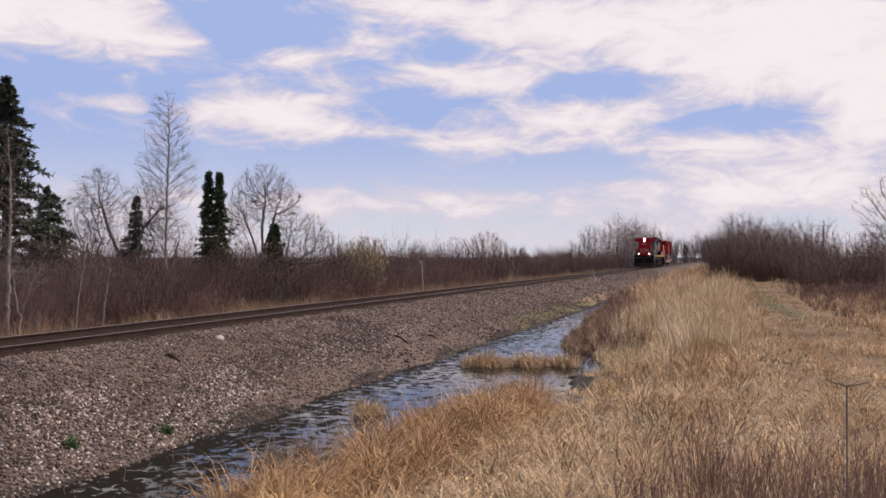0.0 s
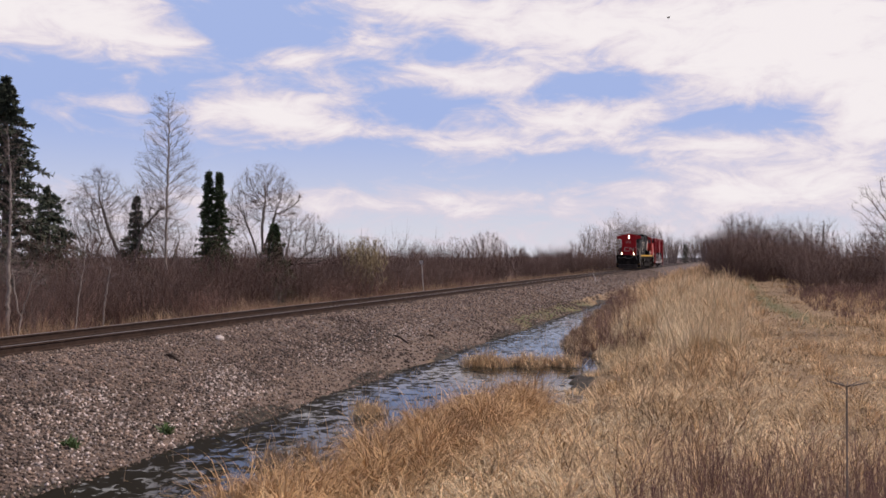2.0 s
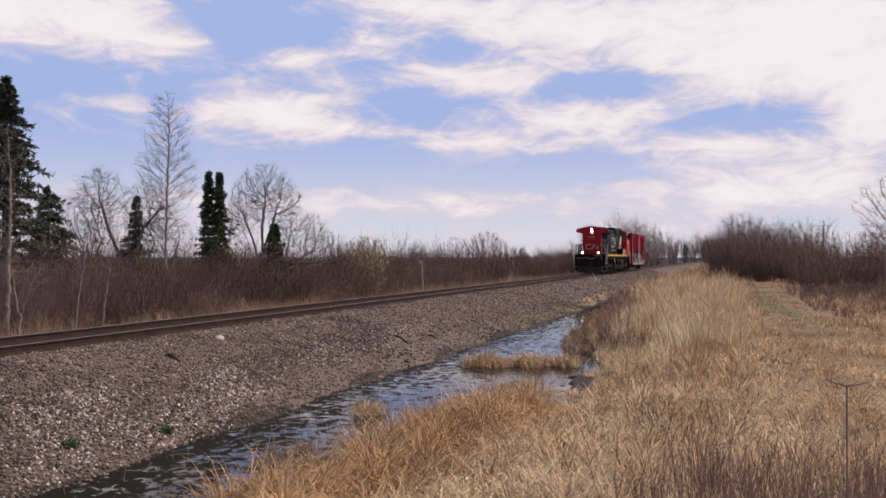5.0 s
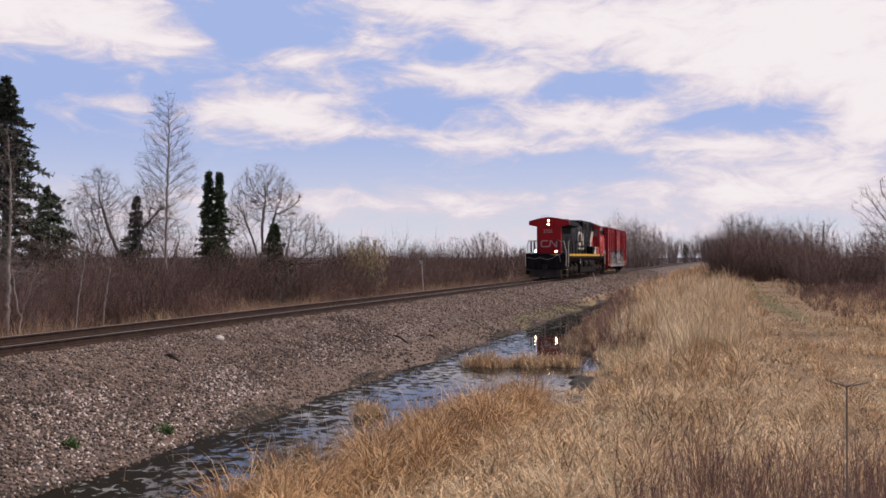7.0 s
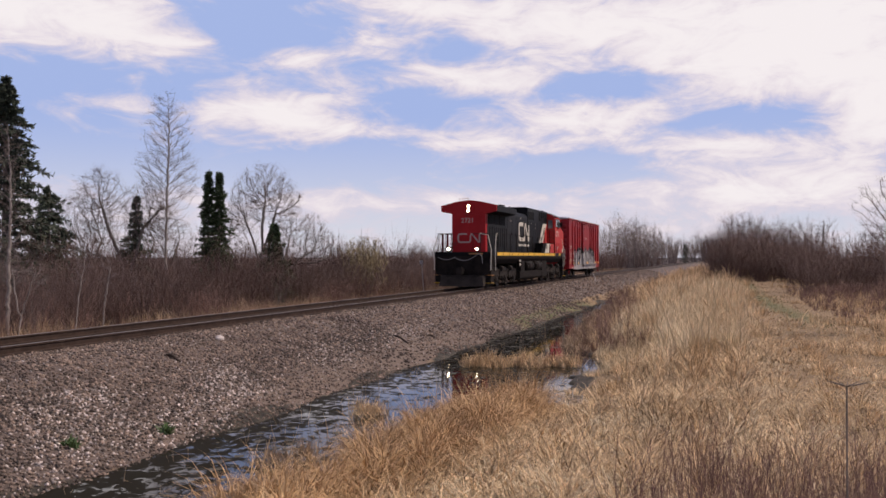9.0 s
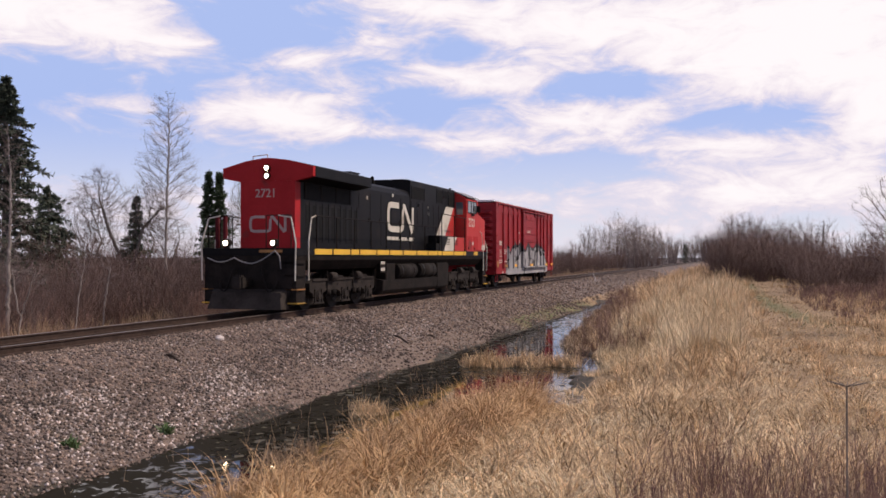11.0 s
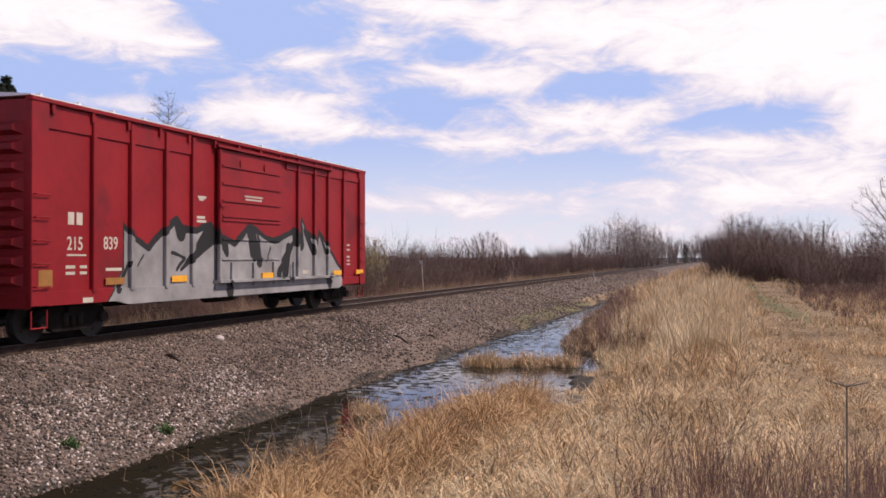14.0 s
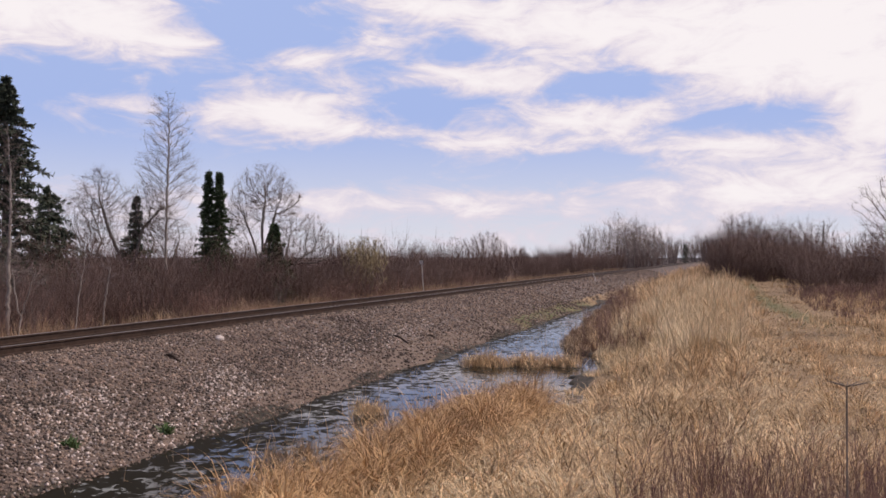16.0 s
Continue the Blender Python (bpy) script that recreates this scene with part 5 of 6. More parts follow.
def wheelset(parent, y, r, outer):
    """Axle with two flanged wheels, turning about its own middle."""
    bm = bmesh.new()
    bm_cyl(bm, (-outer, 0, 0), (outer, 0, 0), 0.09, 10)
    for sx in (-1, 1):
        bm_cyl(bm, (sx * .70, 0, 0), (sx * .83, 0, 0), r, 28)
        bm_cyl(bm, (sx * .67, 0, 0), (sx * .70, 0, 0), r + .026, 28)
        bm_cyl(bm, (sx * .83, 0, 0), (sx * .87, 0, 0), r * .36, 14)
        for k in range(6):
            t = k * math.pi / 3
            bm_cyl(bm, (sx * .83, math.cos(t) * r * .62, math.sin(t) * r * .62), (sx * .842, math.cos(t) * r * .62, math.sin(t) * r * .62), r * .09, 8)
    ob = part("wheelset", bm, WHEELST, parent, "steel axle with two worn flanged wheels")
    ob.location = (0, y, r)
    return ob


def make_locomotive():
    L = tagged(new("locomotive"), "black and red freight locomotive with cream and yellow stripes", "locomotive")
    # underframe and walkway
    run("underframe", UNDER, L, [(-1.2, 1.25), (1.2, 1.25), (1.5, 1.55), (1.53, 1.68), (-1.53, 1.68), (-1.5, 1.55)], -1.1, 20.0)
    box("walkway", BLACK, L, -1.55, 1.55, -1.15, 20.05, 1.68, 1.90, .015, "black walkway deck along both sides")
    for sx in (-1, 1):
        ys = [0.0, 1.35, 2.75, 3.5, 5.05, 6.3, 7.75, 9.3, 10.7, 12.0, 12.6, 14.3, 15.9, 16.3, 17.55, 18.3, 20.03]
        for i, (a, b) in enumerate(zip(ys, ys[1:])):
            if i != 13 and i != 15:
                box("yellow_stripe", YELLOW, L, *sorted((sx * 1.551, sx * 1.556)), a + .05, b - .05, 1.715, 1.885)
    # long hood
    run("engine_hood", BLACK, L, hood_profile(.92, 1.9, 4.38, .30), .36, 10.25, "black engine hood with dusty side doors")
    run("end_hood", RED, L, hood_profile(.92, 1.9, 4.38, .30), 0, .355, "bright red hood end")
    for i in range(5):                                                        # door joints and hinges
        y = 4.9 + i * 1.06
        box("door_panel", BLACK, L, .921, .932, y + .02, y + 1.03, 2.05, 3.95, .004)
        box("latch", UNDER, L, .932, .95, y + .9, y + .94, 2.9, 3.05)
    for i in range(9):                                                        # louvred openings
        y = .72 + i * .47
        box("louvre_opening", DARK, L, .92, .926, y, y + .24, 2.2, 3.25)
        box("door_panel", BLACK, L, .921, .935, y + .25, y + .46, 2.1, 3.35, .004)
    box("radiator_screen", DARK, L, .921, .94, .62, 4.2, 3.42, 3.98)
    for i in range(4):
        box("screen_bar", UNDER, L, .94, .955, .62 + i * 1.15, .70 + i * 1.15, 3.42, 3.98)
    # radiator wings
    wing = [(-1.52, 4.05), (-.93, 3.93), (.93, 3.93), (1.52, 4.05), (1.53, 4.36), (.75, 4.56), (.12, 4.645), (-.12, 4.645), (-.75, 4.56), (-1.53, 4.36)]
    run("radiator_roof", BLACK, L, wing, .155, 4.65, "black overhanging radiator roof", .015)
    run("radiator_end", RED, L, wing, -.02, .15, "red painted end of the radiator roof", .01)
    pipe("roof_grab_iron", WHITE, L, [(-.55, .1, 4.58), (-.55, .1, 4.72), (-.05, .1, 4.76), (-.05, .1, 4.64)], .014)
    box("exhaust_stack", BLACK, L, -.45, .45, 5.25, 6.1, 4.2, 4.66, .03, "squat dark exhaust stack")
    box("exhaust_rim", UNDER, L, -.48, .48, 5.22, 6.13, 4.65, 4.69, .01)
    horn = box("horn", UNDER, L, -.12, .5, 7.35, 7.5, 4.33, 4.56, .02, "black roof air horn")
    for k, (dx, dy) in enumerate(((.1, -.42), (.3, .35), (.48, -.2))):
        cyl("trumpet", UNDER, horn, (dx, 7.42, 4.59), (dx, 7.42 + dy * .8, 4.62), .025, 10, "", .062)
    # equipment box before the cab
    run("equipment_hood", BLACK, L, hood_profile(.94, 1.9, 4.80, .06), 10.25, 16.45, "tall black equipment hood beside the cab")
    for a, b, z0, z1 in ((10.45, 12.0, 4.02, 4.52), (13.75, 14.5, 4.05, 4.62), (14.7, 15.35, 4.30, 4.62), (15.5, 16.3, 4.0, 4.62)):
        f = box("intake_grille", DARK, L, .94, .946, a, b, z0, z1)
        for i in range(7):
            z = z0 + (i + .5) * (z1 - z0) / 7
            box("slat", DARK, f, .942, .956, a, b, z - .012, z + .006)
        box("grille_frame", BLACK, L, .94, .96, a - .05, a, z0 - .03, z1 + .03)
        box("grille_frame", BLACK, L, .94, .96, b, b + .05, z0 - .03, z1 + .03)
    for y, z in ((11.2, 3.72), (12.5, 3.7), (12.5, 3.45), (8.2, 3.95), (5.6, 3.7)):
        box("label_plate", WHITE, L, 1.0 - .06 if y > 10.3 else .93, .952 if y > 10.3 else .94, y, y + .13, z, z + .12)
    for i in range(6):
        box("door_panel", BLACK, L, .941, .952, 10.35 + i * .72, 10.35 + i * .72 + .68, 2.7, 3.9, .004)
    # raised walkway box along the equipment hood
    box("battery_box", BLACK, L, .93, 1.46, 12.55, 16.45, 1.9, 2.56, .015, "low black box with louvres under the raised walkway")
    box("step", DARK, L, 1.0, 1.45, 12.1, 12.55, 1.9, 2.22)
    # cream and red slanted stripes
    S1, S2 = to_side(.953), to_side(1.462)
    plate("cream_stripe", WHITE, L, [S1(15.05, 3.92, 0), S1(13.6, 2.57, 0), S1(14.9, 2.57, 0), S1(16.2, 3.92, 0)][::-1], "cream slanted stripe")
    plate("red_stripe", CABRED, L, [S1(16.22, 3.92, 0), S1(14.92, 2.57, 0), S1(16.44, 2.57, 0), S1(16.44, 3.92, 0)][::-1], "red panel before the cab")
    plate("cream_stripe", WHITE, L, [S2(13.75, 2.53, 0), S2(13.15, 1.91, 0), S2(14.5, 1.91, 0), S2(15.05, 2.53, 0)][::-1], "cream slanted stripe")
    plate("red_stripe", CABRED, L, [S2(15.07, 2.53, 0), S2(14.52, 1.91, 0), S2(16.44, 1.91, 0), S2(16.44, 2.53, 0)][::-1], "red panel")
    for y in (13.5, 14.75):
        for i in range(4):
            box("louvre", DARK, L, 1.466, 1.478, y, y + .42, 2.18 + i * .07, 2.205 + i * .07)
    # cab
    cabp = [(-1.5, 1.9), (1.5, 1.9), (1.5, 4.33), (1.42, 4.42), (.85, 4.70), (-.85, 4.70), (-1.42, 4.42), (-1.5, 4.33)]
    cab = run("cab", CABRED, L, cabp, 16.5, 18.5, "red driver's cab with sliding side windows", .02)
    nose = bmesh.new()
    prof = [(18.5, 1.9), (20.0, 1.9), (20.0, 3.42), (19.9, 3.52), (18.5, 3.82)]
    a = [nose.verts.new((-1.46, y, z)) for y, z in prof]
    b = [nose.verts.new((1.46, y, z)) for y, z in prof]
    nose.faces.new(a)
    nose.faces.new(b[::-1])
    for i in range(5):
        nose.faces.new((a[i], a[(i + 1) % 5], b[(i + 1) % 5], b[i]))
    bmesh.ops.bevel(nose, geom=nose.edges[:], offset=.05, segments=3, affect="EDGES")
    part("nose", nose, CABRED, L, "red cab nose with rounded edges")
    box("cab_roof", GREYROOF, cab, -.9, .9, 16.45, 18.55, 4.69, 4.735, .01, "grey weathered cab roof")
    plate("sunshade", GREYROOF, cab, [(.88, 16.55, 4.71), (.88, 18.5, 4.71), (1.54, 18.5, 4.43), (1.54, 16.55, 4.43)], "grey sloped sunshade over the cab windows", (0, 0, .025))
    box("antenna", UNDER, cab, .45, .55, 17.1, 17.2, 4.73, 4.92, .01)
    for y0, y1 in ((16.72, 17.28), (17.31, 17.72), (17.76, 18.2)):
        w = box("side_window", GLASS, cab, 1.495, 1.508, y0, y1, 3.74, 4.26, 0, "cab side window pane")
        for q in ((y0 - .03, y0, 3.71, 4.29), (y1, y1 + .03, 3.71, 4.29)):
            box("window_frame", UNDER, w, 1.5, 1.525, *q)
        box("window_frame", UNDER, w, 1.5, 1.525, y0, y1, 4.26, 4.29)
        box("window_frame", UNDER, w, 1.5, 1.525, y0, y1, 3.71, 3.74)
    box("armrest", UNDER, cab, 1.5, 1.6, 17.3, 17.65, 3.60, 3.68, .02)
    box("side_mirror", UNDER, cab, 1.52, 1.70, 18.22, 18.26, 3.78, 4.1, .01)
    for sx in (-1, 1):                                                        # windshields
        box("windshield", GLASS, cab, *sorted((sx * .2, sx * 1.25)), 18.495, 18.51, 3.86, 4.35)
    d = box("cab_door", CABRED, cab, .97, 1.44, 16.47, 16.495, 2.6, 4.3, .01, "red rear cab door with an oval-cornered window")
    box("door_window", GLASS, d, 1.0, 1.34, 16.455, 16.468, 3.62, 4.2, .005)
    for y0, y1 in ((16.75, 17.45), (17.75, 18.5)):
        box("access_door", RED, cab, 1.5, 1.512, y0, y1, 1.95, 2.62, .004)
        box("hinge", UNDER, cab, 1.512, 1.53, y0 + .05, y0 + .1, 2.0, 2.1)
    box("builder_plate", WHITE, L, 1.46, 1.468, 19.35, 19.95, 1.98, 2.25)
    box("lettering_bar", WHITE, L, 1.5, 1.506, 17.5, 17.7, 2.2, 2.36)
    writing("road_number", "2721", WHITE, L, Matrix.Translation((1.502, 16.86, 3.08)) @ SIDE_TEXT @ Matrix.Diagonal((1.02, 1, 1, 1)), .56)
    # marks on the hood side and end
    mark(L, to_side(.953), 7.62, 10.62, 2.60, 3.76, .23, WHITE)
    for u, w in ((7.62, .38), (8.04, .38), (8.46, .38), (9.16, .30), (9.52, .26), (10.08, .54)):      # the web address, as plain bars
        box("lettering_bar", WHITE, L, .953, .958, u, u + w, 2.29, 2.42)
    for u in (8.93, 9.90):
        box("lettering_bar", WHITE, L, .953, .958, u, u + .07, 2.29, 2.35)
    mark(L, to_front(-.001), -.62, .64, 2.38, 2.90, .085, FADED)
    writing("road_number", "2721", FADED, L, Matrix.Translation((-.42, -.003, 3.46)) @ FRONT_TEXT, .36)
    # lamps
    for z in (4.10, 4.33):
        cyl("headlight_rim", UNDER, L, (0, -.08, z), (0, 0, z), .115, 18)
        cyl("headlight", LAMP, L, (0, -.085, z), (0, -.08, z), .066, 18, "lit round headlight")
    for sx in (-1, 1):
        cyl("ditch_light_rim", UNDER, L, (sx * .77, -1.13, 2.05), (sx * .77, -.95, 2.05), .12, 18)
        cyl("ditch_light", LAMP, L, (sx * .77, -1.135, 2.05), (sx * .77, -1.13, 2.05), .068, 18, "lit round ditch light")
        box("ditch_light_bracket", UNDER, L, sx * .77 - .05, sx * .77 + .05, -1.05, -.98, 1.9, 1.97)
    box("front_stripe", DULLORANGE, L, .35, 1.1, -1.158, -1.151, 1.77, 1.85)
    for x0 in (-1.18, -.92):                                                  # dark red cable stand on the end platform
        box("cable_stand", DARKRED, L, x0, x0 + .09, -1.02, -.9, 1.9, 2.84, .01, "grimy dark red cable stand")
    # pilot, coupler, steps
    bm = bmesh.new()
    extrude_y(bm, [(-1.45, 1.0), (-1.2, .2), (1.2, .2), (1.45, 1.0), (1.45, 1.66), (-1.45, 1.66)], -1.12, -1.0)
    part("pilot_plate", bm, UNDER, L, "grimy black pilot plate")
    bm = bmesh.new()
    v = [(-1.25, -1.02, .75), (1.25, -1.02, .75), (1.25, -1.02, .13), (-1.25, -1.02, .13), (-1.1, -1.3, .62), (1.1, -1.3, .62), (1.2, -1.42, .13), (-1.2, -1.42, .13)]
    q = [bm.verts.new(p) for p in v]
    for f in ((0, 1, 5, 4), (4, 5, 6, 7), (1, 2, 6, 5), (3, 0, 4, 7), (2, 3, 7, 6)):
        bm.faces.new([q[i] for i in f])
    part("snowplough", bm, PLOUGH, L, "dusty steel plough blade at the pilot")
    for e, sy in ((-1.1, -1), (20.0, 1)):
        c = box("coupler", UNDER, L, -.12, .12, *sorted((e, e + sy * .55)), .78, 1.05, .03)
        box("knuckle", TRUCKST, c, -.16, .2, *sorted((e + sy * .50, e + sy * .78)), .70, 1.12, .06)
        for sx in (-1, 1):
            pts = [(sx * (.45 + .1 * k), e + sy * (.08 + .1 * math.sin(k * .7)), 1.35 - .75 * math.sin(k * .52)) for k in range(6)]
            pipe("air_hose", UNDER, L, pts, .028)
        sag = [(-1.3 + .11 * k, e + sy * .14, 1.62 - .13 * math.sin(k / 8 * math.pi)) for k in range(9)] + [(-.42 + .15 * k, e + sy * .16, 1.62 - .22 * math.sin(k / 8 * math.pi) + .014 * k) for k in range(1, 9)]
        pipe("uncoupling_lever", GREYROOF, L, sag + [(.92, e + sy * .16, 1.82), (1.06, e + sy * .15, 1.66), (1.1, e + sy * .14, 1.3)], .019)
        for sx in (-1, 1):
            w = box("step_well", UNDER, L, *sorted((sx * 1.1, sx * 1.5)), *sorted((e - sy * .02, e - sy * .62)), .25, 1.66, .01)
            for z in (.28, .68, 1.08, 1.45):
                box("step_edge", YELLOW if z < .6 else (DULLORANGE if z < 1 else UNDER), w, *sorted((sx * 1.15, sx * 1.56)), *sorted((e + sy * .02, e - sy * .5)), z, z + .035)
            pipe("stair_handrail", WHITE, L, [(sx * 1.52, e + sy * .08, .95), (sx * 1.54, e + sy * .08, 2.05), (sx * 1.35, e - sy * .0, 2.78), (sx * .95, e - sy * .0, 2.85)], .022, "white painted stair handrail")
            pipe("stair_handrail", WHITE, L, [(sx * 1.56, e - sy * .72, .95), (sx * 1.56, e - sy * .72, 2.1), (sx * 1.54, e - sy * .95, 2.8), (sx * 1.53, e - sy * 1.25, 2.88)], .022, "white painted stair handrail")
            for k in range(3):
                pipe("end_rail_post", UNDER, L, [(sx * (.55 + .4 * k), e, 1.9), (sx * (.55 + .4 * k), e, 2.85)], .016)
            pipe("end_rail", UNDER, L, [(sx * .55, e, 2.85), (sx * 1.35, e, 2.85)], .016)
    # side handrails
    for sx in (-1, 1):
        x = sx * 1.5
        pipe("handrail", UNDER, L, [(x, .15, 2.88), (x, 12.15, 2.88), (x, 12.72, 3.5), (x, 16.45, 3.42)], .017, "dark tubular handrail")
        for i in range(9):
            y = .3 + i * 1.45
            pipe("handrail_post", UNDER, L, [(x, y, 1.9), (x, y, 2.88)], .019)
        for y in (12.72, 14.55, 16.2):
            pipe("handrail_post", UNDER, L, [(x, y, 1.9), (x, y, 3.47)], .019)
    # tank, reservoirs and boxes below the walkway
    run("fuel_tank", UNDER, L, [(-1.4, .42), (-1.2, .27), (1.2, .27), (1.4, .42), (1.42, .80), (1.0, .85), (1.0, 1.3), (-1.0, 1.3), (-1.0, .85), (-1.42, .80)], 6.0, 13.9, "dark dusty fuel tank under the frame", .02)
    for sx in (-1, 1):
        for y0, y1 in ((7.45, 9.5), (9.95, 11.95)):
            r = cyl("air_reservoir", UNDER, L, (sx * 1.22, y0, 1.11), (sx * 1.22, y1, 1.11), .31, 24, "black cylindrical air reservoir")
            for y in (y0 + .35, y1 - .4):
                cyl("strap", BLACK, r, (sx * 1.22, y, 1.11), (sx * 1.22, y + .07, 1.11), .318, 24)
        box("equipment_box", UNDER, L, *sorted((sx * .9, sx * 1.4)), 6.35, 7.3, .7, 1.42, .03)
        box("equipment_box", UNDER, L, *sorted((sx * .9, sx * 1.42)), 12.3, 13.95, .35, 1.40, .05)
        g = box("gauge_panel", UNDER, L, *sorted((sx * 1.30, sx * 1.43)), 5.7, 6.22, 1.08, 1.62, .01)
        for k in range(4):
            box("label_plate", WHITE, g, *sorted((sx * 1.43, sx * 1.436)), 5.76 + .2 * (k % 2), 5.92 + .2 * (k % 2), 1.14 + .24 * (k // 2), 1.26 + .24 * (k // 2))
    # six-wheel trucks
    wheels = []
    for c in (2.9, 17.1):
        for sx in (-1, 1):
            x = sx * 1.19
            bm = bmesh.new()
            q = [(c - 2.62, .62)]                                            # deep beam with bell-shaped pedestals over the axles
            for k in (-1, 0, 1):
                y = c + 2.03 * k
                q += [(y - .58, .60), (y - .36, .52), (y - .29, .38), (y - .44, .20), (y + .44, .20), (y + .29, .38), (y + .36, .52), (y + .58, .60)]
            q += [(c + 2.62, .62), (c + 2.62, .84), (c + 2.4, .97), (c - 2.4, .97), (c - 2.62, .84)]
            a = [bm.verts.new((x - sx * .07, *p)) for p in q]
            b = [bm.verts.new((x + sx * .08, *p)) for p in q]
            bm.faces.new(a)
            bm.faces.new(b[::-1])
            for i in range(len(q)):
                bm.faces.new((a[i], a[(i + 1) % len(q)], b[(i + 1) % len(q)], b[i]))
            bm_box(bm, *sorted((x + sx * .08, x + sx * .12)), c - 2.45, c + 2.45, .90, .97)
            for k in (-1, 0, 1):
                y = c + 2.03 * k
                bm_box(bm, *sorted((x + sx * .08, x + sx * .13)), y - .36, y + .36, .20, .25)
                for dy in (-.24, .24):
                    bm_box(bm, *sorted((x + sx * .08, x + sx * .12)), y + dy - .03, y + dy + .03, .25, .66)
            f = part("truck_frame", bm, TRUCKST, L, "dusty cast steel truck side frame")
            for k in (-1, 0, 1):
                y = c + 2.03 * k
                cyl("journal_box", UNDER, f, (x, y, .45), (x + sx * .12, y, .45), .17, 16)
                pipe("sand_pipe", UNDER, f, [(x + sx * .1, y + .62, 1.2), (x + sx * .12, y + .62, .5), (x - sx * .2, y + .56, .16)], .022)
                cyl("axle_cap", TRUCKST, f, (x + sx * .12, y, .45), (x + sx * .15, y, .45), .12, 16)
            for k in (-.5, .5):
                y = c + 2.03 * k
                cyl("frame_hole", DARK, f, (x + sx * .075, y - .45, .78), (x + sx * .084, y - .45, .78), .05, 10)
                cyl("frame_hole", DARK, f, (x + sx * .075, y + .45, .78), (x + sx * .084, y + .45, .78), .05, 10)
                for dy in (-.2, .2):
                    cyl("spring", UNDER, f, (x + sx * .05, y + dy, .42), (x + sx * .05, y + dy, .62), .09, 10)
                cyl("brake_cylinder", TRUCKST, f, (x + sx * .12, y - .3, 1.02), (x + sx * .12, y + .12, 1.02), .14, 14)
                box("brake_rigging", UNDER, f, *sorted((x + sx * .02, x + sx * .1)), y + .2, y + .9, .95, 1.05, .02)
        for k in (-1, 0, 1):
            wheels.append(wheelset(L, c + 2.03 * k, .533, 1.1))
    return L, wheels


LOCO, LOCO_WHEELS = make_locomotive()


def boxcar_paint():
    """Red paint, with silver and black graffiti sprayed along the lower side."""
    m = mat("boxcar_red_paint", (0.205, 0.008, 0.012), (0.275, 0.013, 0.017), 0.9, 0.55, 0, 0.45, fine=5, spots=((0.15, 0.011, 0.014), 0.6, 0.58), spec=0.25)
    nt, nd = m.node_tree, m.node_tree.nodes
    b = nd["Principled BSDF"]
    base = b.inputs["Base Color"].links[0].from_socket
    co = nd.new("ShaderNodeTexCoord")
    sep = nd.new("ShaderNodeSeparateXYZ")
    nt.links.new(co.outputs["Object"], sep.inputs[0])
    nz = nd.new("ShaderNodeTexNoise")
    nz.inputs["Scale"].default_value = 2.2
    nt.links.new(co.outputs["Object"], nz.inputs["Vector"])

    def mth(op, a, c):
        q = nd.new("ShaderNodeMath")
        q.operation = op
        for i, v in ((0, a), (1, c)):
            if isinstance(v, (int, float)):
                q.inputs[i].default_value = v
            else:
                nt.links.new(v, q.inputs[i])
        return q.outputs[0]

    Y, Z = sep.outputs["Y"], mth("ADD", sep.outputs["Z"], mth("MULTIPLY", mth("SUBTRACT", nz.outputs["Fac"], .5), .12))

    def outline(stops, slant):
        u = mth("DIVIDE", mth("ADD", Y, mth("MULTIPLY", mth("SUBTRACT", Z, 1.5), slant)), 15.7)
        r = nd.new("ShaderNodeValToRGB")
        r.color_ramp.interpolation = "LINEAR"
        e = r.color_ramp.elements
        while len(e) < len(stops):
            e.new(0.5)
        for i, (y, h) in enumerate(stops):
            e[i].position = y / 15.7
            e[i].color = (h / 3, h / 3, h / 3, 1)
        nt.links.new(u, r.inputs["Fac"])
        return mth("LESS_THAN", Z, mth("MULTIPLY", r.outputs["Color"], 3.0))

    def stroke(y0, z0, w0, y1, z1, w1):
        """A sprayed bar from one point to another, its width running from w0 to w1."""
        dy, dz = y1 - y0, z1 - z0
        ln = dy * dy + dz * dz
        ay, az = mth("SUBTRACT", Y, y0), mth("SUBTRACT", Z, z0)
        k = mth("MINIMUM", mth("MAXIMUM", mth("ADD", mth("MULTIPLY", ay, dy / ln), mth("MULTIPLY", az, dz / ln)), 0.0), 1.0)
        ey, ez = mth("SUBTRACT", ay, mth("MULTIPLY", k, dy)), mth("SUBTRACT", az, mth("MULTIPLY", k, dz))
        dist = mth("SQRT", mth("ADD", mth("MULTIPLY", ey, ey), mth("MULTIPLY", ez, ez)), 0.0)
        return mth("LESS_THAN", dist, mth("ADD", mth("MULTIPLY", k, (w1 - w0) / 2), w0 / 2))

    tops = [(2.72, 2.4), (3.1, 2.15), (3.6, 1.93), (4.0, 2.2), (4.7, 2.6), (4.95, 2.37), (5.4, 2.33), (6.15, 2.52), (6.4, 2.25), (7.05, 2.05), (7.5, 2.3), (7.8, 2.5), (8.2, 2.45), (8.65, 2.25), (9.2, 2.15), (9.9, 2.3), (10.6, 2.52), (10.85, 2.2), (11.0, 2.85), (11.35, 2.45), (11.7, 2.35), (12.1, 2.15), (12.2, 2.52), (12.9, 2.0), (13.8, 1.35)]
    below = outline(tops, 0.0)
    inner = outline([(y + .05, h - .17) for y, h in tops], 0.0)
    edge = mth("SUBTRACT", 2.74, mth("MULTIPLY", mth("MAXIMUM", mth("SUBTRACT", 1.4, Z), 0.0), 0.85))
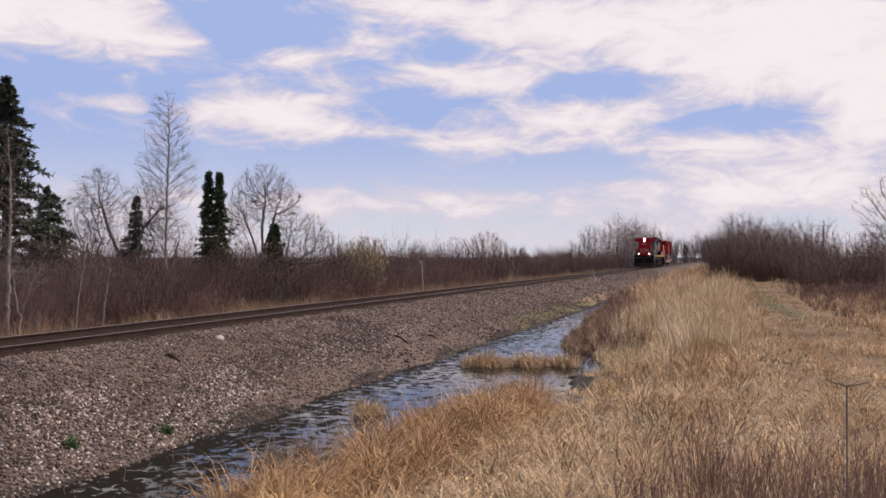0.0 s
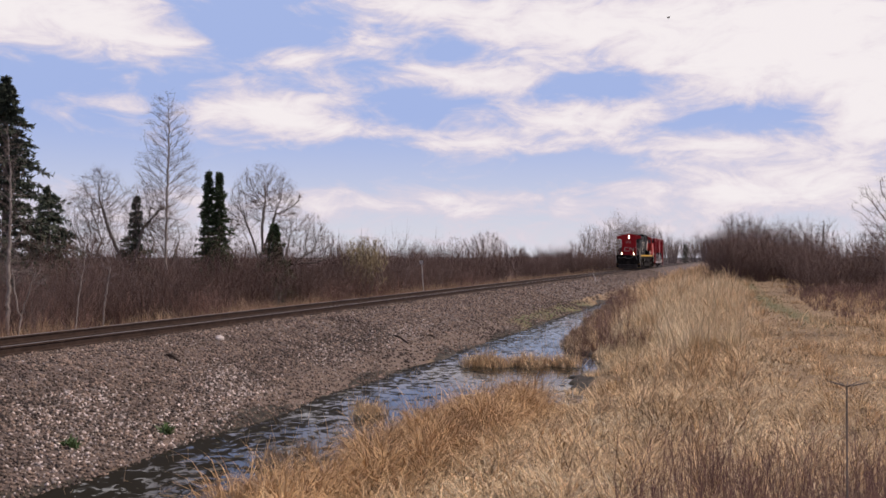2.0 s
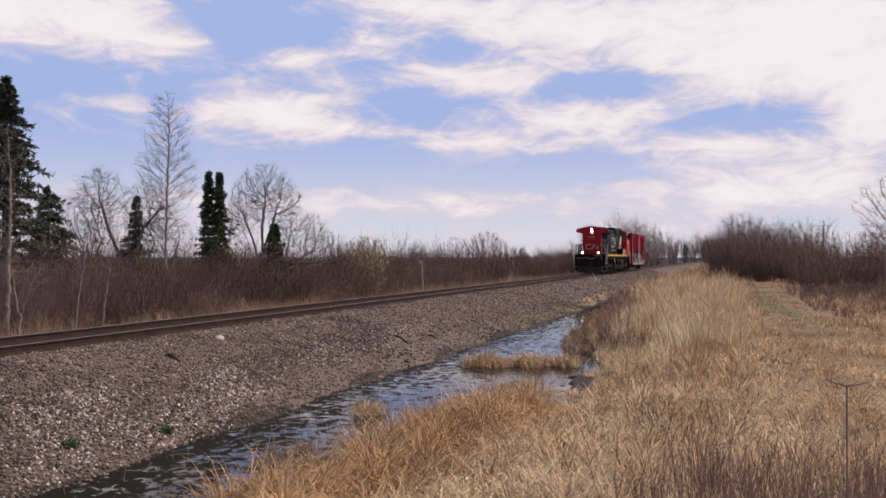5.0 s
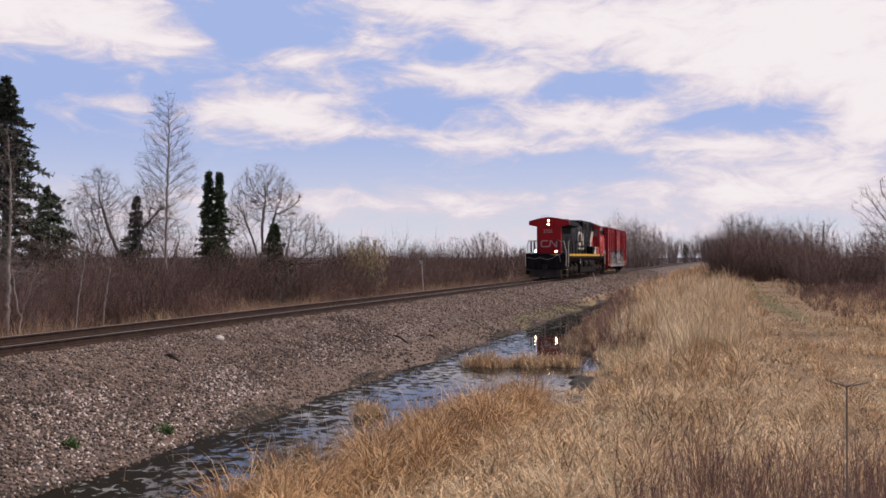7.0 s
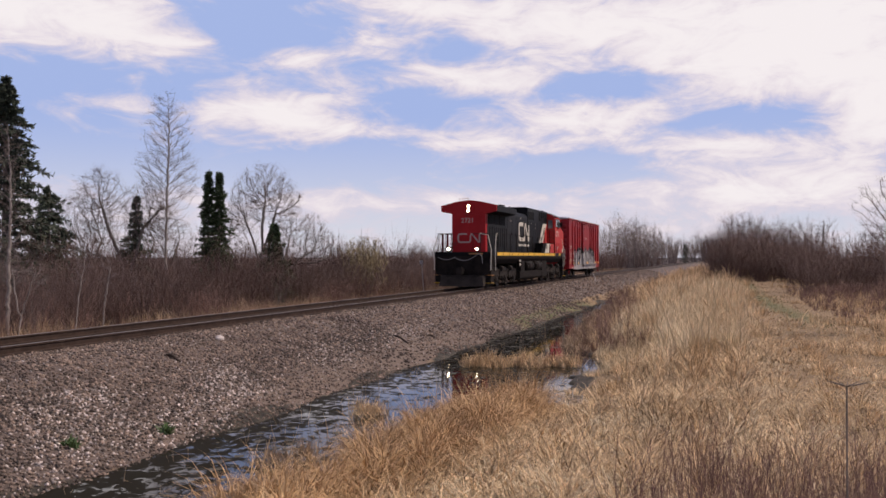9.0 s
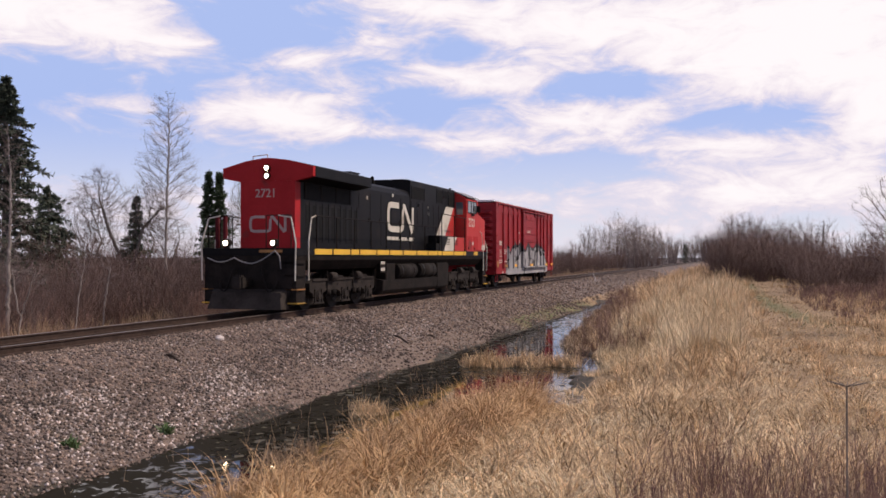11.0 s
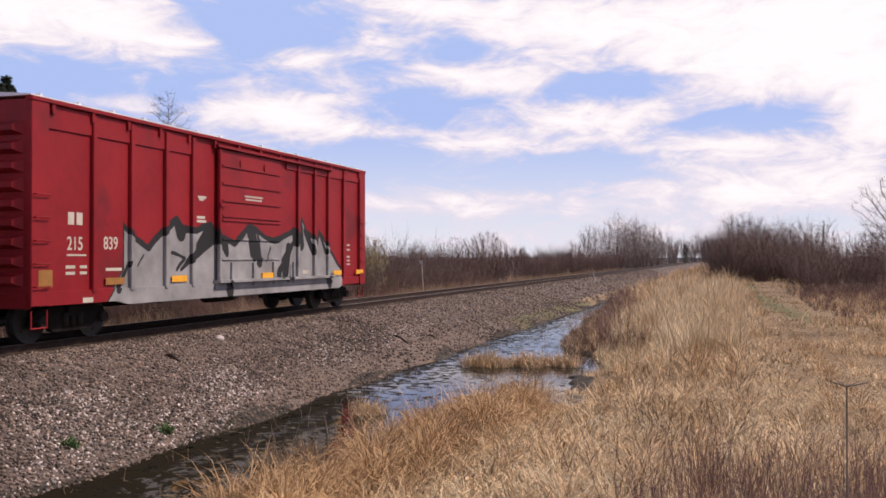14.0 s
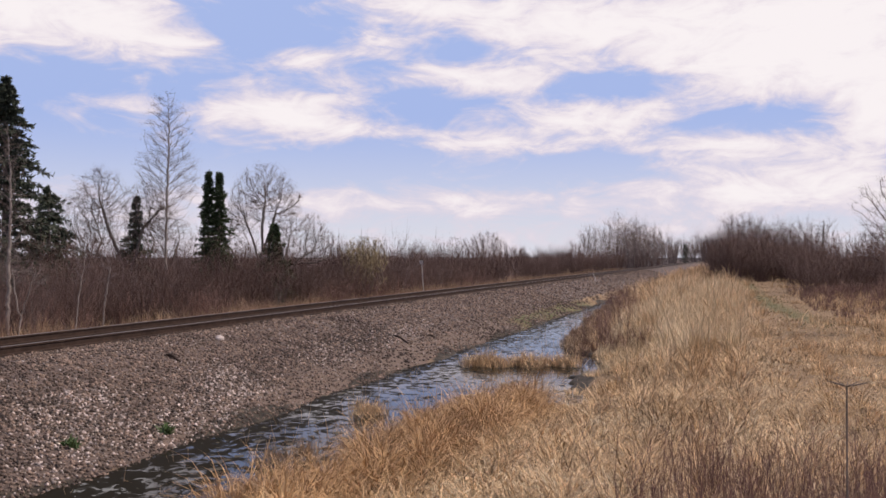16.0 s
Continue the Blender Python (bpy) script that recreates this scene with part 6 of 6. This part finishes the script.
    near = mth("MULTIPLY", mth("GREATER_THAN", sep.outputs["X"], 1.2), mth("MULTIPLY", mth("GREATER_THAN", Y, edge), mth("LESS_THAN", Y, 13.85)))
    top = mth("MULTIPLY", below, near)
    ink = None
    for bar in ((6.3, 2.3, 0.63, 4.85, 1.33, 0.06), (4.78, 2.45, 0.45, 4.86, 2.18, 0.36), (6.45, 2.25, 0.675, 6.75, 1.75, 0.18), (7.95, 2.4, 0.51, 8.1, 1.72, 0.39), (8.3, 2.3, 0.09, 8.4, 1.5, 0.3), (10.45, 2, 0.18, 9.55, 1.2, 0.36), (10.2, 1.9, 0.3, 10, 1.1, 0.36), (10.62, 2.4, 0.45, 10.64, 2.1, 0.33), (11.02, 2.6, 0.12, 11, 2, 0.39), (11.3, 2.4, 0.3, 11.8, 1.8, 0.21), (12.2, 2.4, 0.12, 12.7, 1.8, 0.18), (6.75, 1, 0.15, 6.95, 0.78, 0.33), (4.5, 1.75, 0.09, 5, 1.62, 0.075), (5, 1.6, 0.105, 4.7, 1.35, 0.09), (9, 1.9, 0.075, 8.75, 1.5, 0.045), (12.6, 1, 0.15, 12.9, 0.8, 0.27), (2.95, 1.55, 0.06, 2.55, 0.95, 0.15), (3.45, 1.7, 0.045, 3.25, 1.45, 0.045)):
        q = stroke(*bar)
        ink = q if ink is None else mth("MAXIMUM", ink, q)
    rim = mth("GREATER_THAN", Y, mth("ADD", edge, .05))
    fill = mth("MULTIPLY", mth("MULTIPLY", inner, rim), mth("MULTIPLY", top, mth("SUBTRACT", 1.0, ink)))

    def over(fac, a, col):
        q = nd.new("ShaderNodeMix")
        q.data_type = "RGBA"
        nt.links.new(fac, q.inputs[0])
        nt.links.new(a, q.inputs[6])
        if isinstance(col, tuple):
            q.inputs[7].default_value = (*col, 1)
        else:
            nt.links.new(col, q.inputs[7])
        return q.outputs[2]

    n2 = nd.new("ShaderNodeTexNoise")
    n2.inputs["Scale"].default_value, n2.inputs["Detail"].default_value = 1.7, 6.0
    nt.links.new(co.outputs["Object"], n2.inputs["Vector"])
    ramp = nd.new("ShaderNodeMapRange")
    ramp.inputs["From Min"].default_value, ramp.inputs["From Max"].default_value = .35, .7
    nt.links.new(n2.outputs["Fac"], ramp.inputs["Value"])
    silver = nd.new("ShaderNodeMix")
    silver.data_type = "RGBA"
    silver.inputs[6].default_value, silver.inputs[7].default_value = (.21, .195, .195, 1), (.33, .31, .31, 1)
    nt.links.new(ramp.outputs[0], silver.inputs[0])
    c = over(top, base, (0.022, 0.02, 0.02))
    c = over(fill, c, silver.outputs[2])
    nt.links.new(c, b.inputs["Base Color"])
    return m


BOXRED = boxcar_paint()


def make_boxcar():
    B = tagged(new("boxcar"), "red steel freight boxcar with silver and black graffiti along its side", "boxcar")
    LEN = 15.7
    bm = bmesh.new()                                                          # side walls and floor, as a shell of panels
    bm_box(bm, -1.44, 1.44, .06, LEN - .06, .95, 4.50)
    part("body_shell", bm, BOXRED, B, "red painted steel body panels with graffiti")
    for sx in (-1, 1):
        def sb(name, y0, y1, z0, z1, x0, x1, bev=.012, mt=BOXRED, lab=""):
            return box(name, mt, B, *sorted((sx * x0, sx * x1)), y0, y1, z0, z1, bev, lab)
        for y in (0.02, 15.22):
            sb("corner_post", y, y + .46, .74, 4.50, 1.43, 1.53)
        for y in (1.72, 2.92, 4.16, 5.22, 10.66, 11.76, 12.72, 13.9):
            sb("side_post", y, y + .14, .95, 4.42, 1.43, 1.52)
        for y0, y1 in ((.48, 1.72), (1.86, 5.22), (10.0, 13.9), (14.04, 15.22)):
            sb("header_plate", y0, y1, 4.02 if y0 < 6 else 4.12, 4.46, 1.43, 1.475, .006)
        for i in range(14):
            y = .55 + i * 1.12
            sb("roof_bracket", y, y + .09, 4.28, 4.47, 1.475, 1.53, .01)
        sb("roof_rail", 0, LEN, 4.47, 4.55, 1.40, 1.55)
        # fish-belly side sill
        bm = bmesh.new()
        q = [(.05, .74), (2.5, .74), (2.9, .66), (13.6, .66), (14.0, .76), (LEN - .05, .76), (LEN - .05, 1.0), (.05, 1.0)]
        a = [bm.verts.new((sx * 1.40, *p)) for p in q]
        b = [bm.verts.new((sx * 1.49, *p)) for p in q]
        bm.faces.new(a)
        bm.faces.new(b[::-1])
        for i in range(8):
            bm.faces.new((a[i], a[(i + 1) % 8], b[(i + 1) % 8], b[i]))
        part("side_sill", bm, BOXRED, B)
        # plug door with ribs, lock bar and rails
        d = box("plug_door", BOXRED, B, *sorted((sx * 1.44, sx * 1.51)), 6.38, 9.66, 1.02, 4.30, .02, "red ribbed sliding plug door")
        for z in (1.55, 2.05, 2.52, 2.62, 3.0, 3.42, 3.86):
            box("door_rib", BOXRED, d, *sorted((sx * 1.50, sx * 1.545)), 6.5, 9.55, z, z + .07, .015)
        for y in (7.35, 8.6):
            box("door_rib", BOXRED, d, *sorted((sx * 1.50, sx * 1.54)), y, y + .1, 3.86, 4.1, .015)
        box("lock_bar", BOXRED, d, *sorted((sx * 1.50, sx * 1.58)), 6.30, 6.42, 1.0, 4.28, .02)
        box("lock_handle", BOXRED, d, *sorted((sx * 1.54, sx * 1.62)), 6.28, 6.6, 2.86, 2.96, .02)
        sb("door_rail", 6.2, 13.0, 1.0, 1.08, 1.44, 1.66, .01)
        sb("door_rail_flange", 6.2, 13.2, .86, 1.0, 1.50, 1.53, .006)
        sb("door_top_rail", 6.2, 12.9, 4.31, 4.38, 1.44, 1.60, .01)
        for y in (6.9, 8.0, 9.1, 10.3):
            sb("rail_bracket", y, y + .06, .90, 1.5, 1.50, 1.57, .006)
        for y in (.2, 2.15, 4.45, 8.48, 13.1, 14.9):
            sb("reflector", y, y + (.36 if y < 1 else .6), 1.08, 1.22 if y > 1 else 1.40, 1.525 if y < 1 or y > 13 else 1.47, 1.535 if y < 1 or y > 13 else (1.48 if y < 6 else 1.56), 0, DULLORANGE if y < 3 else ORANGE)
        for i in range(5):                                                    # ladder rungs at the end of the side
            pipe("ladder_rung", BOXRED, B, [(sx * 1.53, .08, 1.1 + .42 * i), (sx * 1.59, .08, 1.1 + .42 * i), (sx * 1.59, .45, 1.1 + .42 * i), (sx * 1.53, .45, 1.1 + .42 * i)], .012)
            pipe("ladder_rung", BOXRED, B, [(sx * 1.53, 15.25, 1.1 + .42 * i), (sx * 1.59, 15.25, 1.1 + .42 * i), (sx * 1.59, 15.62, 1.1 + .42 * i), (sx * 1.53, 15.62, 1.1 + .42 * i)], .012)
        for y in (.1, 15.2):
            pipe("stirrup_step", BOXRED, B, [(sx * 1.46, y, .66), (sx * 1.46, y, .34), (sx * 1.46, y + .4, .34), (sx * 1.46, y + .4, .66)], .016)
    # ends with broad pressed ribs
    for e, sy in ((0.06, -1), (LEN - .06, 1)):
        f = box("end_panel", BOXRED, B, -1.43, 1.43, *sorted((e, e + sy * .02)), .95, 4.50, 0, "red corrugated end wall")
        for i in range(9):
            z = 1.08 + i * .345
            bm = bmesh.new()
            w = .16
            v = [(-1.36, e, z), (1.36, e, z), (1.36, e, z + 2 * w * .85), (-1.36, e, z + 2 * w * .85), (-1.2, e + sy * .16, z + .09), (1.2, e + sy * .16, z + .09), (1.2, e + sy * .16, z + .19), (-1.2, e + sy * .16, z + .19)]
            q = [bm.verts.new(p) for p in v]
            for g in ((0, 1, 5, 4), (1, 2, 6, 5), (2, 3, 7, 6), (3, 0, 4, 7), (4, 5, 6, 7)):
                bm.faces.new([q[k] for k in g])
            part("end_rib", bm, BOXRED, f)
        box("end_sill", BOXRED, B, -1.43, 1.43, *sorted((e - sy * .1, e + sy * .05)), .70, .98, .01)
        c = box("coupler", UNDER, B, -.12, .12, *sorted((e, e + sy * .62)), .78, 1.05, .03)
        box("knuckle", TRUCKST, c, -.18, .16, *sorted((e + sy * .58, e + sy * .92)), .70, 1.12, .06)
        pipe("air_hose", UNDER, B, [(.4, e, .9), (.45, e + sy * .3, .55), (.3, e + sy * .7, .5)], .03)
    # roof
    run("roof", GALV, B, [(-1.54, 4.552), (1.54, 4.552), (1.54, 4.575), (.6, 4.65), (-.6, 4.65), (-1.54, 4.575)], -.02, LEN + .02, "pale galvanised roof")
    for i in range(15):
        box("roof_seam", GALV, B, -1.3, 1.3, .5 + i * 1.05, .56 + i * 1.05, 4.60, 4.672)
    box("centre_sill", UNDER, B, -.35, .35, .4, LEN - .4, .55, .95, .02)
    for y in (4.2, 6.5, 9.2, 11.4):
        box("cross_bearer", UNDER, B, -1.38, 1.38, y, y + .15, .62, .95)
    cyl("brake_reservoir", UNDER, B, (.75, 7.0, .68), (.75, 8.2, .68), .2, 16)
    # markings: reporting marks as plain bars, road number in figures
    for y in (1.08, 1.32):
        box("lettering_bar", WHITE, B, 1.441, 1.446, y, y + .17, 2.26, 2.5)
    T = Matrix.Translation
    writing("road_number", "215", WHITE, B, T((1.443, 1.05, 1.78)) @ SIDE_TEXT @ Matrix.Diagonal((.85, 1, 1, 1)), .36)
    writing("road_number", "839", WHITE, B, T((1.443, 2.12, 1.80)) @ SIDE_TEXT @ Matrix.Diagonal((.85, 1, 1, 1)), .36)
    writing("road_number", "215839", WHITE, B, T((-.10, -.06, 4.02)) @ FRONT_TEXT, .2)
    box("lettering_bar", WHITE, B, -.45, -.2, -.062, -.058, 4.03, 4.15)
    for (y0, y1, z) in ((1.05, 1.6, 1.66), (1.02, 1.28, 1.42), (1.42, 1.62, 1.42), (1.02, 1.28, 1.30), (1.42, 1.62, 1.30), (2.2, 2.7, 1.36), (5.55, 5.9, 3.03), (5.6, 5.8, 2.98), (5.5, 5.85, 2.55), (5.5, 5.9, 2.46)):
        box("lettering_bar", WHITE, B, 1.441, 1.446, y0, y1, z, z + (.06 if z != 1.66 else .035))
    for y0, y1, z in ((7.6, 8.55, 3.18), (7.65, 8.5, 3.10)):
        box("lettering_bar", WHITE, B, 1.511, 1.516, y0, y1, z, z + .045)
    for z in (2.0, 1.85, 1.62, 1.5, 1.38):
        box("lettering_bar", WHITE, B, 1.441, 1.446, 14.3, 14.55, z, z + .05)
    box("label_plate", WHITE, B, 1.49, 1.496, 1.45, 1.75, .75, .85)
    box("label_plate", WHITE, B, 1.441, 1.448, 11.1, 11.5, 1.15, 1.25)
    # four-wheel trucks
    wheels = []
    for c in (1.65, 14.15):
        for sx in (-1, 1):
            x = sx * 1.0
            bm = bmesh.new()
            q = [(c - 1.12, .34), (c - .95, .62), (c - .45, .72), (c + .45, .72), (c + .95, .62), (c + 1.12, .34), (c + .72, .34), (c + .5, .2), (c - .5, .2), (c - .72, .34)]
            a = [bm.verts.new((x - .07, *p)) for p in q]
            b = [bm.verts.new((x + .07, *p)) for p in q]
            bm.faces.new(a)
            bm.faces.new(b[::-1])
            for i in range(10):
                bm.faces.new((a[i], a[(i + 1) % 10], b[(i + 1) % 10], b[i]))
            f = part("truck_frame", bm, UNDER, B)
            for dy in (-.2, 0, .2):
                cyl("spring", TRUCKST, f, (x + sx * .08, c + dy, .30), (x + sx * .08, c + dy, .55), .07, 10)
            for k in (-.88, .88):
                cyl("bearing", TRUCKST, f, (x, c + k, .42), (x + sx * .17, c + k, .42), .11, 12)
        box("bolster", UNDER, B, -1.15, 1.15, c - .2, c + .2, .48, .68, .02)
        for k in (-.88, .88):
            wheels.append(wheelset(B, c + k, .42, 1.0))
    return B, wheels


BOXCAR, BOXCAR_WHEELS = make_boxcar()


def motions():
    def s_at(t):
        return 144.987 - 10.7704 * t - 4.7e-5 * t * t - 9.353e-4 * t ** 3
    times = [i * 0.5 for i in range(33)]
    walk(LOCO, [(t, pose(0, s_at(t), 0)) for t in times])
    walk(BOXCAR, [(t, pose(0, s_at(t) + 22.0, 0)) for t in times])
    for wheels, r, step in ((LOCO_WHEELS, 0.533, 2), (BOXCAR_WHEELS, 0.42, 1)):
        for w in wheels:
            y, z = w.location.y, w.location.z
            rows = []
            for k in range(0, 481, step):
                a = (s_at(0) - s_at(k / 30)) / r
                rows.append((k / 30, Matrix.Translation((0, y, z)) @ Matrix.Rotation(a, 4, "X")))
            walk(w, rows)
    def bird_at(t):
        u, v = (617 - 436 * (t - 1.5)) * 60 / 1645, (405 + 10 * (t - 1.5)) * 60 / 1645
        return (13.594 + u * 0.953 - 60 * 0.302, u * 0.302 + 60 * 0.953, 2.15 + v)
    walk(BIRD, [(t, pose(*bird_at(t), 0, 0, 17.6)) for t in (0.0, 4.0, 8.0, 12.0, 16.0)])
    walk(SKY, [(0.0, pose(13.594, 0, 1.64, 0, 0, 0.35)), (16.0, pose(13.594, 0, 1.64, 0, 0, -0.35))])


motions()
